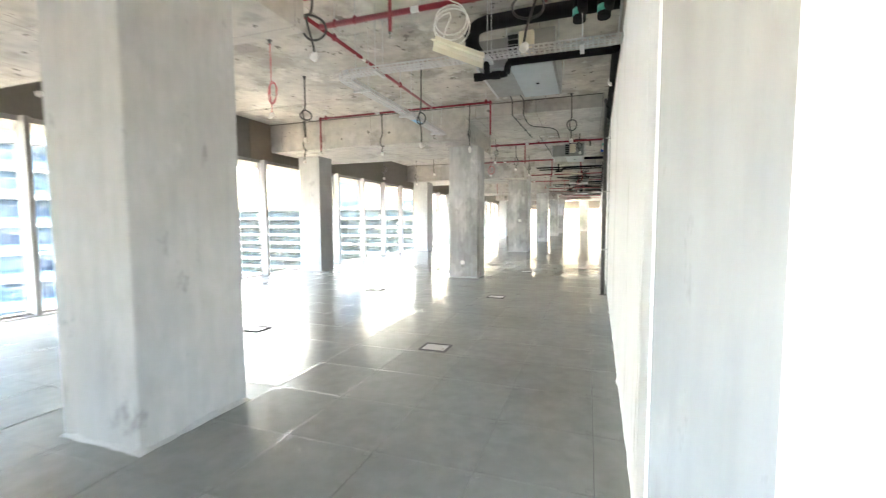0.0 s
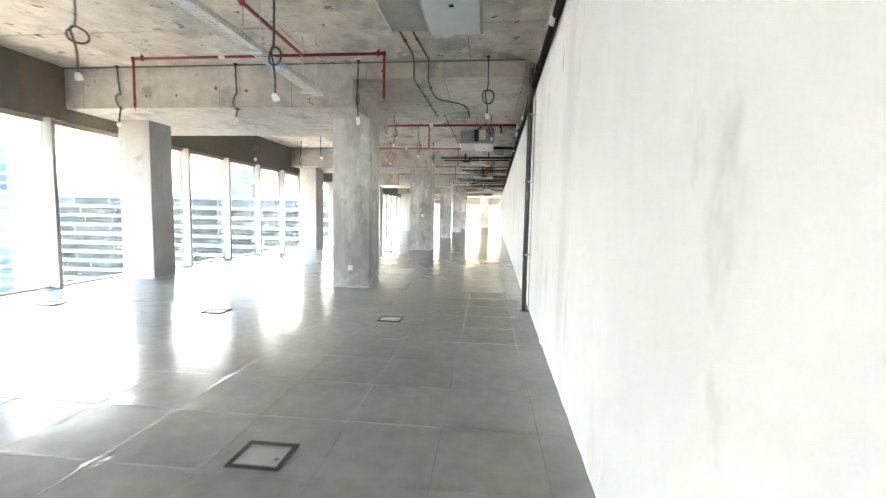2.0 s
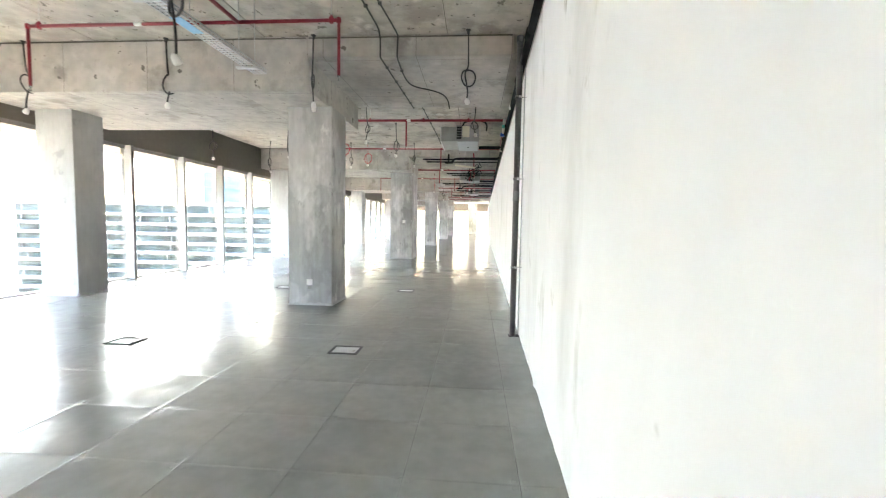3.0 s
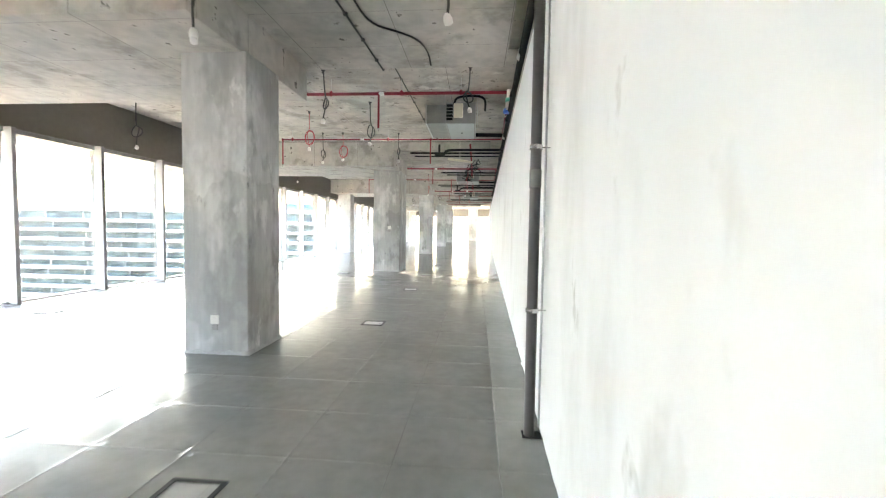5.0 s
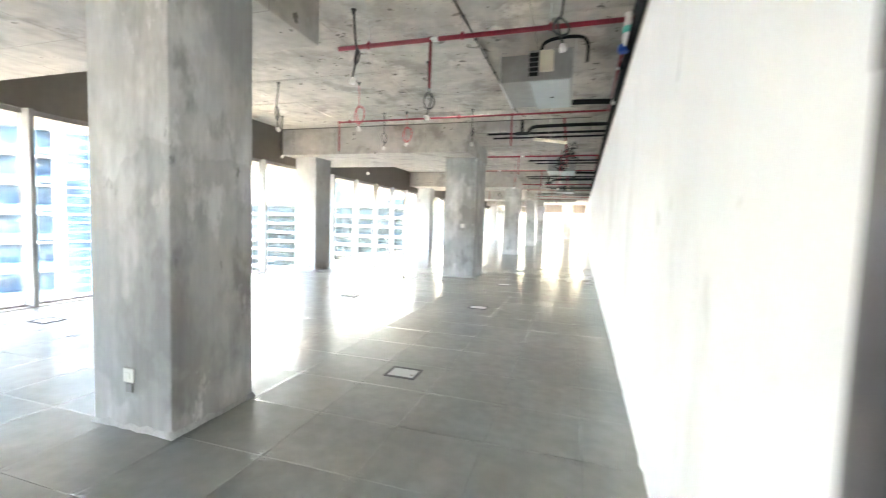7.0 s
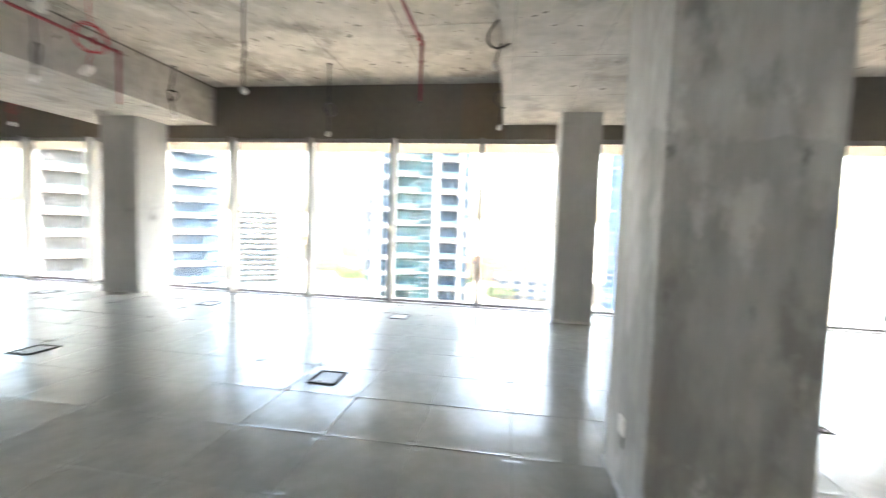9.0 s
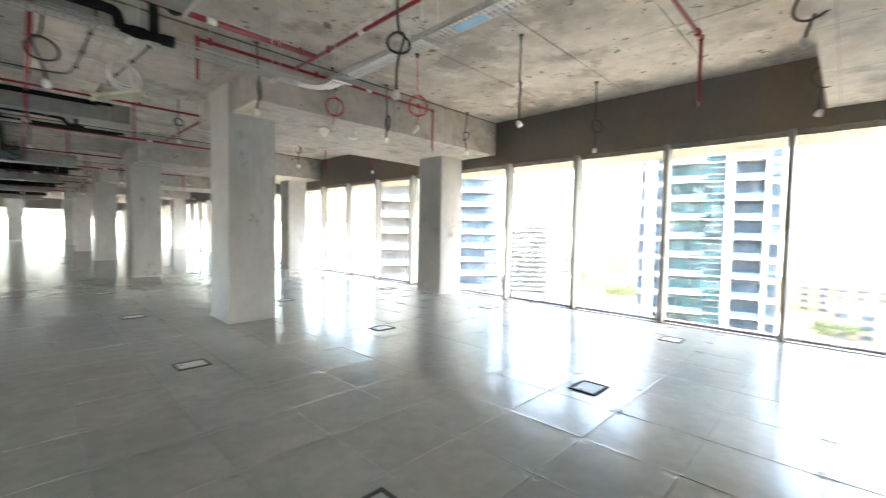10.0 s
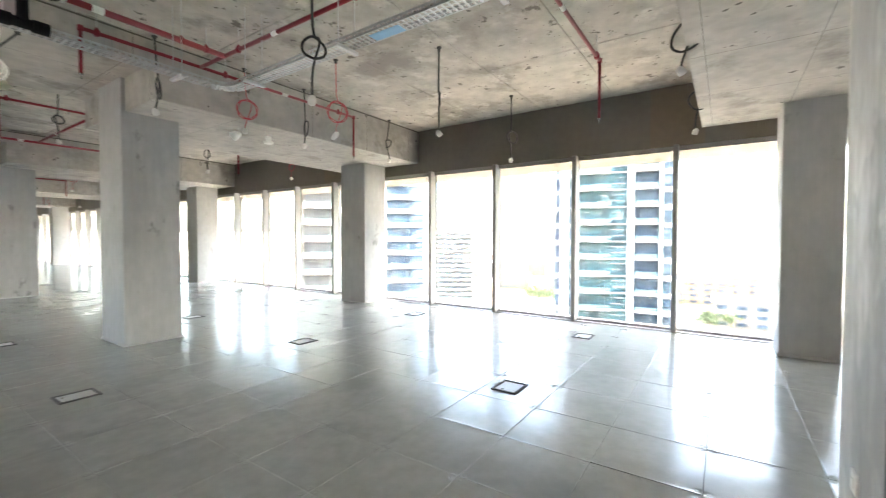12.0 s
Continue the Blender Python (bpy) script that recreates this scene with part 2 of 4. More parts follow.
def facade_glass(name, tones, cell=(1.3, 1.3, 1.65)):
    """Tower glazing: every pane of about the cell's size takes one of the tones, as blinds and reflections differ."""
    m = bpy.data.materials.new(name)
    m.use_nodes = True
    n, l = m.node_tree.nodes, m.node_tree.links
    b = n["Principled BSDF"]
    b.inputs["Roughness"].default_value = 0.32
    b.inputs["Specular IOR Level"].default_value = 0.15
    geo, sn, wn_ = n.new("ShaderNodeNewGeometry"), n.new("ShaderNodeVectorMath"), n.new("ShaderNodeTexWhiteNoise")
    dv = n.new("ShaderNodeVectorMath")
    dv.operation, sn.operation = "DIVIDE", "FLOOR"
    dv.inputs[1].default_value = cell
    l.new(geo.outputs["Position"], dv.inputs[0])
    l.new(dv.outputs[0], sn.inputs[0])
    l.new(sn.outputs[0], wn_.inputs["Vector"])
    ramp = n.new("ShaderNodeValToRGB")
    ramp.color_ramp.interpolation = "LINEAR"
    e = ramp.color_ramp.elements
    e[0].color, e[1].color = (*tones[0], 1), (*tones[-1], 1)
    for k, c in enumerate(tones[1:-1]):
        q = e.new((k + 1) / (len(tones) - 1))
        q.color = (*c, 1)
    l.new(wn_.outputs["Value"], ramp.inputs["Fac"])
    l.new(ramp.outputs["Color"], b.inputs["Base Color"])
    return m


TTEAL = facade_glass("teal_tower_glass", [(0.012, 0.027, 0.03), (0.026, 0.066, 0.074), (0.042, 0.105, 0.114), (0.02, 0.04, 0.045), (0.10, 0.16, 0.17)])
TBLUE = facade_glass("blue_tower_glass", [(0.02, 0.04, 0.075), (0.04, 0.085, 0.14), (0.08, 0.14, 0.20), (0.03, 0.055, 0.09), (0.14, 0.20, 0.25)])
TDARK = facade_glass("dark_tower_glass", [(0.018, 0.03, 0.045), (0.045, 0.07, 0.095), (0.03, 0.042, 0.06), (0.085, 0.12, 0.15)])
TPALE = facade_glass("pale_tower_glass", [(0.05, 0.055, 0.06), (0.09, 0.093, 0.095), (0.07, 0.075, 0.08)])
TGREEN = facade_glass("green_office_glass", [(0.03, 0.04, 0.038), (0.055, 0.072, 0.068), (0.09, 0.115, 0.11), (0.025, 0.029, 0.029)], (2.2, 2.2, 1.4))


def glass_material():
    m = bpy.data.materials.new("window_glass")
    m.use_nodes = True
    n, l = m.node_tree.nodes, m.node_tree.links
    n.remove(n["Principled BSDF"])
    tr, gl, mx = n.new("ShaderNodeBsdfTransparent"), n.new("ShaderNodeBsdfGlossy"), n.new("ShaderNodeMixShader")
    lw, pw = n.new("ShaderNodeLayerWeight"), n.new("ShaderNodeMath")
    gl.inputs["Roughness"].default_value = 0.02
    tr.inputs["Color"].default_value = (0.40, 0.412, 0.412, 1)
    lw.inputs["Blend"].default_value = 0.5
    pw.operation = "MULTIPLY_ADD"
    pw.inputs[1].default_value, pw.inputs[2].default_value = 0.06, 0.02
    l.new(lw.outputs["Facing"], pw.inputs[0])
    l.new(pw.outputs[0], mx.inputs[0])
    l.new(tr.outputs[0], mx.inputs[1])
    l.new(gl.outputs[0], mx.inputs[2])
    l.new(mx.outputs[0], n["Material Output"].inputs["Surface"])
    return m


GLASS = glass_material()

# ---- mesh helpers ----


def slab(bm, x0, x1, y0, y1, z0, z1):
    """An axis-aligned box added to bm."""
    vs = [bm.verts.new((x, y, z)) for z in (z0, z1) for y in (y0, y1) for x in (x0, x1)]
    for f in ((0, 2, 3, 1), (4, 5, 7, 6), (0, 1, 5, 4), (2, 6, 7, 3), (0, 4, 6, 2), (1, 3, 7, 5)):
        bm.faces.new([vs[i] for i in f])
    return bm


def box(x0, x1, y0, y1, z0, z1, bevel=0.0, seg=2):
    bm = slab(bmesh.new(), x0, x1, y0, y1, z0, z1)
    if bevel:
        bmesh.ops.bevel(bm, geom=bm.edges[:], offset=bevel, segments=seg, profile=0.6, affect="EDGES")
    return bm


def tube(points, r, sides=8, smooth=2, bm=None):
    """A round tube along a line of points, its corners rounded off."""
    bm = bm or bmesh.new()
    p = [Vector(q) for q in points]
    for _ in range(smooth):
        q = [p[0]]
        for a, b in zip(p, p[1:]):
            q += [a.lerp(b, 0.25), a.lerp(b, 0.75)]
        p = q + [p[-1]]
    rings = []
    up = None
    for i, c in enumerate(p):
        d = (p[min(i + 1, len(p) - 1)] - p[max(i - 1, 0)]).normalized()
        if up is None:
            up = Vector((0, 0, 1)) if abs(d.z) < 0.9 else Vector((1, 0, 0))
        side = d.cross(up)
        if side.length < 1e-4:
            side = d.orthogonal()
        side.normalize()
        up = side.cross(d).normalized()
        rings.append([bm.verts.new(c + r * (math.cos(a) * side + math.sin(a) * up)) for a in [2 * math.pi * k / sides for k in range(sides)]])
    for a, b in zip(rings, rings[1:]):
        for k in range(sides):
            f = bm.faces.new((a[k], a[(k + 1) % sides], b[(k + 1) % sides], b[k]))
            f.smooth = True
    bm.faces.new(rings[0][::-1])
    bm.faces.new(rings[-1])
    return bm


def pipe(a, b, r, sides=10, bm=None):
    return tube([a, b], r, sides, 0, bm)


def lathe(profile, sides=14, bm=None, at=(0, 0, 0)):
    """A turned body: profile is radius and height pairs, from bottom to top."""
    bm = bm or bmesh.new()
    rings = [[bm.verts.new((at[0] + r * math.cos(2 * math.pi * k / sides), at[1] + r * math.sin(2 * math.pi * k / sides), at[2] + z)) for k in range(sides)] for r, z in profile]
    for a, b in zip(rings, rings[1:]):
        for k in range(sides):
            f = bm.faces.new((a[k], a[(k + 1) % sides], b[(k + 1) % sides], b[k]))
            f.smooth = True
    bm.faces.new(rings[0][::-1])
    bm.faces.new(rings[-1])
    return bm


def part(name, bm, mat, parent=None, label=""):
    """Links a bmesh as one mesh object, under parent where one is given."""
    me = bpy.data.meshes.new(name)
    bmesh.ops.recalc_face_normals(bm, faces=bm.faces[:])
    bm.to_mesh(me)
    bm.free()
    me.materials.append(mat)
    ob = new(name, me)
    if parent:
        ob.parent = parent
        ob.matrix_parent_inverse = parent.matrix_basis.inverted()
    return tagged(ob, label)


def thing(name, at, label, category, group="", kind=""):
    ob = new(name)
    ob.empty_display_size = 0.1
    ob.location = at
    bpy.context.view_layer.update()
    return tagged(ob, label, category, group, kind)


# ---- plan ----
CEIL, DEEP, SHAL = 3.70, 3.02, 3.44
WALL_X, WALL_Y0 = 0.10, 2.45
WIN_X, HEAD = -7.72, 2.77
Y0, Y1 = -42.0, 56.0
EAST = 7.0
# column rows along the walk: near face, far face, inner face x, width
ROWS_Y = [(-28.0, -27.3), (-20.0, -19.3), (-12.1, -11.35), (-4.83, -4.12), (2.39, 3.17), (10.01, 10.69), (18.2, 18.9), (27.2, 27.9), (36.5, 37.2), (46.0, 46.7)]

# ---- structure ----

# the floor plate steps back behind the starting point: from y, to y, east edge
STEPS = [(Y0, -12.0, 2.9), (-12.0, -1.5, 1.0), (-1.5, Y1, EAST)]


def edge_at(y):
    return next((e for a, b, e in STEPS if y < b), EAST)


bm = bmesh.new()
for a, b, e in STEPS:
    slab(bm, WIN_X - 0.3, e, a, b, -0.30, -0.030)
tagged(part("floor", bm, GAP), "grey raised floor with square tiles", "floor", kind="structure")
floor = bpy.data.objects["floor"]
bm = bmesh.new()
for a, b, e in STEPS:
    slab(bm, WIN_X - 0.3, e, a, b, CEIL + 0.025, CEIL + 0.30)
rng = random.Random(4)
y = Y0
while y < Y1:
    x = WIN_X - 0.3
    e = edge_at(y + 1.22)
    while x < e - 0.05:
        z = CEIL + rng.uniform(-0.005, 0.005)
        slab(bm, x + 0.006, min(x + 2.4, e) - 0.006, y + 0.006, min(y + 1.22, Y1) - 0.006, z, CEIL + 0.03)
        x += 2.4
    y += 1.22
ceiling = tagged(part("ceiling", bm, CONC), "raw board-marked concrete ceiling slab", "ceiling", kind="structure")
ceiling.data.materials.append(JOINT)
for f in list(ceiling.data.polygons)[:18]:
    f.material_index = 1



def wall_at(y):
    """The face of the long white wall, which runs slightly off the column lines."""
    return 0.015 + 0.021 * (y - 3.0)


def skew(bm):
    for v in bm.verts:
        v.co.x += wall_at(v.co.y)
    return bm


WTOP = 3.12
bm = skew(box(0.0, 0.25, WALL_Y0 + 0.3, Y1, -0.03, WTOP))
tagged(part("wall_east", bm, PLAST), "white plastered wall along the walkway", "wall", kind="structure")
tagged(part("wall_upstand", skew(box(0.03, 0.25, WALL_Y0 + 0.3, Y1, WTOP, CEIL + 0.02)), BEAM), "raw concrete strip above the white wall", "wall", kind="structure")
tagged(part("wall_pier", skew(box(0.0, 0.42, WALL_Y0, WALL_Y0 + 0.3, -0.03, WTOP + 0.3, 0.006)), PLAST), "white plastered pier at the end of the wall", "wall", kind="structure")
# thin stained coat whose grey also stands in for shade on this face
tagged(part("shaded_plaster_coat", skew(box(0.012, 0.40, WALL_Y0 - 0.004, WALL_Y0, -0.02, WTOP + 0.29)), PIER), "stained plaster coat on the pier, greyed for its shaded end face", "wall", kind="structure")
tagged(part("wall_return", box(WALL_X + 0.25, EAST, 3.0, 3.2, -0.03, CEIL + 0.02), PLAST), "white plastered return wall", "wall", kind="structure")
tagged(part("bulkhead_west", box(WIN_X - 0.1, WIN_X + 0.06, Y0, Y1, HEAD + 0.03, CEIL + 0.02), BULK), "grey board bulkhead above the windows", "bulkhead", kind="structure")



def skirt(x0, x1, y0, y1, seed):
    """Uneven mortar squeezed out round a column's foot."""
    r = random.Random(seed)
    ring = []
    for a, b in (((x0, y0), (x1, y0)), ((x1, y0), (x1, y1)), ((x1, y1), (x0, y1)), ((x0, y1), (x0, y0))):
        for k in range(10):
            ring.append((a[0] + (b[0] - a[0]) * k / 10, a[1] + (b[1] - a[1]) * k / 10))
    cx, cy = (x0 + x1) / 2, (y0 + y1) / 2
    bm = bmesh.new()
    rows = []
    for k, (x, y) in enumerate(ring):
        ox, oy = (1 if x > cx else -1), (1 if y > cy else -1)
        wide = r.uniform(0.008, 0.022)
        onx, ony = x in (x0, x1), y in (y0, y1)
        tall = r.uniform(0.015, 0.05)
        rows.append([bm.verts.new((x + (ox * w if onx else 0), y + (oy * w if ony else 0), z)) for w, z in ((wide, 0.0), (wide * 0.7, tall * 0.4), (0.0015, tall))])
    for k, p in enumerate(rows):
        q = rows[(k + 1) % len(rows)]
        for i in range(2):
            bm.faces.new((p[i], q[i], q[i + 1], p[i + 1])).smooth = True
    return bm


for y0, y1 in ROWS_Y:
    yc = (y0 + y1) / 2
    third = 18 < y0 < 19
    b = part("beam", box(WIN_X + 0.06, -2.65, yc - 1.12, yc + 1.25, DEEP, CEIL + 0.02, 0.012), BEAM)
    tagged(b, "deep raw concrete beam over the columns", "beam", "concrete beams", "structure")
    b = part("beam", box(-2.65, WALL_X - 0.08 if yc > 5 else edge_at(yc), yc - 1.12, yc + 1.25, SHAL, CEIL + 0.02, 0.01), BEAM)
    tagged(b, "shallow raw concrete beam spanning to the wall", "beam", "concrete beams", "structure")
    for x0, x1 in ((WIN_X + 0.07, -2.67), (-2.63, (WALL_X - 0.1 if yc > 5 else edge_at(yc) - 0.02))):
        for y in (yc - 1.125, yc + 1.25):
            tagged(part("joint_strip", box(x0, x1, y, y + 0.005, CEIL - 0.026, CEIL - 0.008), JOINT), "dark open joint between beam and slab", "joint", "beam joints", "structure")
    foot = (-3.41, -2.62, 18.33, 19.5) if third else (-3.28, -2.60, y0, y1)
    c = part("column", box(*foot, -0.03, DEEP + 0.01 if yc > 5 else SHAL + 0.01, 0.012), COLM if yc > 5 else COLA)
    tagged(c, "square raw concrete column with trowel stains", "column", "inner columns", "structure")
    part("mortar_skirt", skirt(*foot, int(40 + y0)), MORTAR, c, "pale mortar squeezed out at the foot")
    foot = (-7.60 + (0.08 if y0 > 9 else 0), -6.95 + (0.07 if y0 > 9 else 0), y0 + (0.07 if 9 < y0 < 11 else 0) - (0.4 if third else 0), y1 - (0.4 if third else 0.05))
    c = part("column", box(*foot, -0.03, DEEP + 0.01, 0.012), COLA)
    tagged(c, "square raw concrete column beside the windows", "column", "window columns", "structure")
    part("mortar_skirt", skirt(*foot, int(90 + y0)), MORTAR, c, "grey mortar at the foot")
for x, y in ((-0.75, 54.9), (-0.35, -41.2)):
    c = part("column", box(x - 0.55, x + 0.55, y - 0.4, y + 0.4, -0.03, CEIL + 0.01, 0.012), COLM)
    tagged(c, "raw concrete column before the end windows", "column", "end columns", "structure")

# uneven plaster edge where the long wall meets the floor
r0 = random.Random(15)
bm = bmesh.new()
rows = []
y = WALL_Y0
while y < 30.0:
    w, h = r0.uniform(0.002, 0.008) + (0.012 if r0.random() < 0.06 else 0), r0.uniform(0.004, 0.012)
    x = wall_at(y)
    rows.append([bm.verts.new(q) for q in ((x - w, y, 0.001), (x - w * 0.6, y, h * 0.7), (x + 0.002, y, h + 0.01))])
    y += r0.uniform(0.05, 0.16)
for p, q in zip(rows, rows[1:]):
    for i in range(2):
        bm.faces.new((p[i], q[i], q[i + 1], p[i + 1]))
tagged(part("plaster_edge", bm, PLAST), "uneven white plaster edge along the wall's foot", "trim", kind="structure")

# ---- windows ----
MULL = [4.41 + 1.5 * k for k in range(-31, 4)] + [8.91 + 1.555 * k for k in range(1, 31)]
for k, (a, b) in enumerate(zip(MULL, MULL[1:])):
    w = thing("window", (WIN_X, (a + b) / 2, 0), "floor-to-ceiling window in an aluminium frame", "window", "facade windows", "structure")
    bm = bmesh.new()
    slab(bm, WIN_X - 0.03, WIN_X + 0.05, a + 0.034, b - 0.034, 0.0, 0.035)
    slab(bm, WIN_X + 0.05, WIN_X + 0.16, a + 0.034, b - 0.034, 0.0, 0.012)
    slab(bm, WIN_X - 0.03, WIN_X + 0.03, a + 0.034, b - 0.034, HEAD - 0.03, HEAD + 0.03)
    part("window_frame", bm, ALU, w)
    part("gasket", slab(slab(bmesh.new(), WIN_X + 0.006, WIN_X + 0.03, a + 0.034, b - 0.034, 0.035, 0.042), WIN_X + 0.006, WIN_X + 0.03, a + 0.034, b - 0.034, HEAD - 0.042, HEAD - 0.03), DARK, w, "black rubber gasket")
    part("mullion", box(WIN_X - 0.08, WIN_X + 0.17, b - 0.034, b + 0.034, 0.0, HEAD + 0.03, 0.004, 1), ALU, w)
    g = part("pane", box(WIN_X - 0.006, WIN_X + 0.006, a + 0.03, b - 0.03, 0.032, HEAD - 0.025), GLASS, w)
    g.visible_shadow = False
for k in range(3):
    a = 1.0 + 1.5 * k
    w = thing("window", (a + 0.75, -1.5, 0), "floor-to-ceiling window behind the starting point", "window", "back windows", "structure")
    bm = slab(bmesh.new(), a, a + 0.07, -1.55, -1.45, 0, HEAD)
    slab(bm, a + 0.07, a + 1.5, -1.53, -1.47, 0, 0.05)
    part("window_frame", bm, ALU, w)
    g = part("pane", box(a + 0.07, a + 1.5, -1.506, -1.494, 0.05, HEAD), GLASS, w)
    g.visible_shadow = False
tagged(part("wall_core", box(5.5, EAST, -1.6, -1.4, -0.3, CEIL + 0.02), PIER), "plain plastered wall beside the back windows", "wall", kind="structure")
tagged(part("bulkhead_back", box(1.1, 5.5, -1.6, -1.4, HEAD, CEIL + 0.02), BULK), "grey bulkhead over the back windows", "bulkhead", kind="structure")
tagged(part("wall_core", box(EAST, EAST + 0.2, -1.4, 3.2, -0.3, CEIL + 0.3), PIER), "plain plastered wall of the core", "wall", kind="structure")
tagged(part("wall_core", box(2.9, 3.1, Y0, -12.0, -0.3, CEIL + 0.3), PLAST), "plain plastered wall closing the floor", "wall", kind="structure")
tagged(part("wall_core", box(1.06, 2.9, -12.2, -12.0, -0.3, CEIL + 0.3), PLAST), "plain plastered return wall of the back area", "wall", kind="structure")
tagged(part("wall_core", box(0.9, 1.1, -12.0, -1.5, -0.3, CEIL + 0.02), PIER), "plain plastered wall of the back area", "wall", kind="structure")
for yy, nm in ((Y0, "south"), (Y1 - 0.001, "north")):
    x = WIN_X
    while x < edge_at(yy) - 0.1:
        w = thing("window", (x, yy, 0), "floor-to-ceiling window at the far end", "window", "end windows", "structure")
        bm = slab(bmesh.new(), x, x + 0.07, yy - 0.05, yy + 0.05, 0, 2.8)
        slab(bm, x + 0.07, x + 1.5, yy - 0.03, yy + 0.03, 0, 0.05)
        slab(bm, x + 0.07, x + 1.5, yy - 0.03, yy + 0.03, 2.75, 2.8)
        part("window_frame", bm, ALU, w)
        g = part("pane", box(x + 0.07, x + 1.5, yy - 0.006, yy + 0.006, 0.05, 2.75), GLASS, w)
        g.visible_shadow = False
        x += 1.5
    tagged(part("bulkhead_" + nm, box(WIN_X, edge_at(yy), yy - 0.1, yy + 0.1, 2.8, CEIL + 0.3), BULK), "grey bulkhead above the end windows", "bulkhead", kind="structure")
tagged(part("bulkhead_board", box(WIN_X + 0.06, WIN_X + 0.068, 8.55, 9.27, HEAD + 0.03, CEIL - 0.004), BULK2), "brown unpainted board on the bulkhead", "board", kind="structure")
tagged(part("bulkhead_board", box(WIN_X + 0.06, WIN_X + 0.068, 1.0, 1.6, HEAD + 0.03, CEIL - 0.004), BULK2), "brown unpainted board on the bulkhead", "board", kind="structure")
bm = bmesh.new()
yy = Y0
while yy < Y1:
    slab(bm, -9.65, WIN_X - 0.1, yy + 0.01, yy + 2.99, 2.90, 3.05)
    yy += 3.0
slab(bm, -9.65, WIN_X - 0.1, Y0, Y1, 2.92, 3.5)
tagged(part("overhang", bm, SOFFIT), "beige panelled overhang outside the windows", "overhang", kind="structure")
tagged(part("slab_edge", box(-8.3, WIN_X - 0.03, Y0, Y1, -0.6, -0.04), BEAM), "concrete slab edge below the windows", "slab", kind="structure")

# ---- vertical waste pipe on the wall ----
px, py = 0.047, 8.67
t = thing("waste_pipe", (px, py, 0), "dark grey plastic waste pipe standing against the white wall", "pipe")
part("pipe_shaft", lathe([(0.034, 0.0), (0.034, 3.42)], 20, at=(px, py, 0)), PIPEG, t)
part("coupling", lathe([(0.034, 0), (0.037, 0.004), (0.037, 0.11), (0.034, 0.114)], 20, at=(px, py, 1.58)), CLEARP, t, "translucent tape round the pipe")
part("coupling", lathe([(0.036, 0), (0.041, 0.004), (0.041, 0.06), (0.036, 0.064)], 20, at=(px, py, 3.36)), PIPEG, t)
for z in (0.81, 1.83, 2.75):
    c = part("pipe_clamp", lathe([(0.035, -0.014), (0.040, -0.013), (0.040, 0.013), (0.035, 0.014)], 20, at=(px, py, z)), STEEL, t, "shiny steel pipe clamp")
    part("bolt", pipe((px + 0.03, py + 0.004, z), (wall_at(py) + 0.004, py + 0.004, z), 0.004, 8), STEEL, c)
part("floor_hole", box(px - 0.045, px + 0.075, py - 0.05, py + 0.05, 0.0, 0.006, 0.002, 1), BLACK, t)
t = thing("wall_conduit", (wall_at(8.72), 8.72, 0), "thin galvanised conduit running up the white wall", "conduit")
part("conduit_tube", pipe((wall_at(8.78) - 0.012, 8.78, 0.0), (wall_at(8.78) - 0.012, 8.78, WTOP), 0.007, 10), GALV, t)

# ---- pipes along the top of the wall ----
t = thing("wall_pipe", (wall_at(5.4) - 0.05, 5.4, 3.2), "black insulated pipe along the top of the wall", "pipe")
part("pipe_run", tube([(wall_at(5.4) - 0.05, 5.34, 3.03), (wall_at(6) - 0.05, 6.0, 3.08), (wall_at(8) - 0.05, 8.0, 3.12), (wall_at(11) - 0.05, 11.0, 3.16), (wall_at(30) - 0.05, 30.0, 3.17)], 0.038, 12, 2), BLACK, t)


def ZW(y):
    """Height of the wall pipe."""
    return min(3.16 + (y - 11) * 0.0005, 3.08 + 0.02 * (y - 6.0)) if y < 8 else (3.12 + 0.0133 * (y - 8) if y < 11 else 3.16)


for k in range(9):
    yy = 6.2 + 1.3 * k
    part("pipe_strap", tube([(wall_at(yy) - 0.095, yy, ZW(yy)), (wall_at(yy) - 0.05, yy, ZW(yy) + 0.046), (wall_at(yy) + 0.03, yy, 3.22)], 0.006, 6, 1), GALV, t)
    part("pipe_label", lathe([(0.0405, 0), (0.0405, 0.16)], 12), WHITEP if k % 3 == 0 else BLACK, t).matrix_basis = pose(wall_at(yy) - 0.05, yy + 0.5, ZW(yy + 0.5), 90, 0, 0)
t = thing("wall_pipe", (wall_at(5.4) - 0.02, 5.4, 3.32), "thin galvanised conduit along the concrete strip", "conduit")
part("pipe_run", pipe((wall_at(4) - 0.02, 4.0, 3.30), (wall_at(30) - 0.02, 30.0, 3.30), 0.012, 8), GALV, t)
t = thing("valve_set", (wall_at(12.6) - 0.08, 12.55, 3.35), "white, green and blue valves on the wall pipe", "valve")
part("valve_body", lathe([(0.03, 0), (0.045, 0.03), (0.045, 0.1), (0.03, 0.13), (0.03, 0.3)], 12, at=(wall_at(12.6) - 0.08, 12.55, 3.16)), WHITEP, t)
part("valve_cap", lathe([(0.047, 0), (0.05, 0.02), (0.047, 0.06)], 12, at=(wall_at(12.6) - 0.08, 12.55, 3.27)), CYAN, t, "green cap")
part("valve_ring", lathe([(0.05, 0), (0.06, 0.02), (0.05, 0.07)], 12, at=(wall_at(12.6) - 0.1, 12.62, 3.12)), BLUE, t, "blue ring")

# ---- sprinkler pipes ----


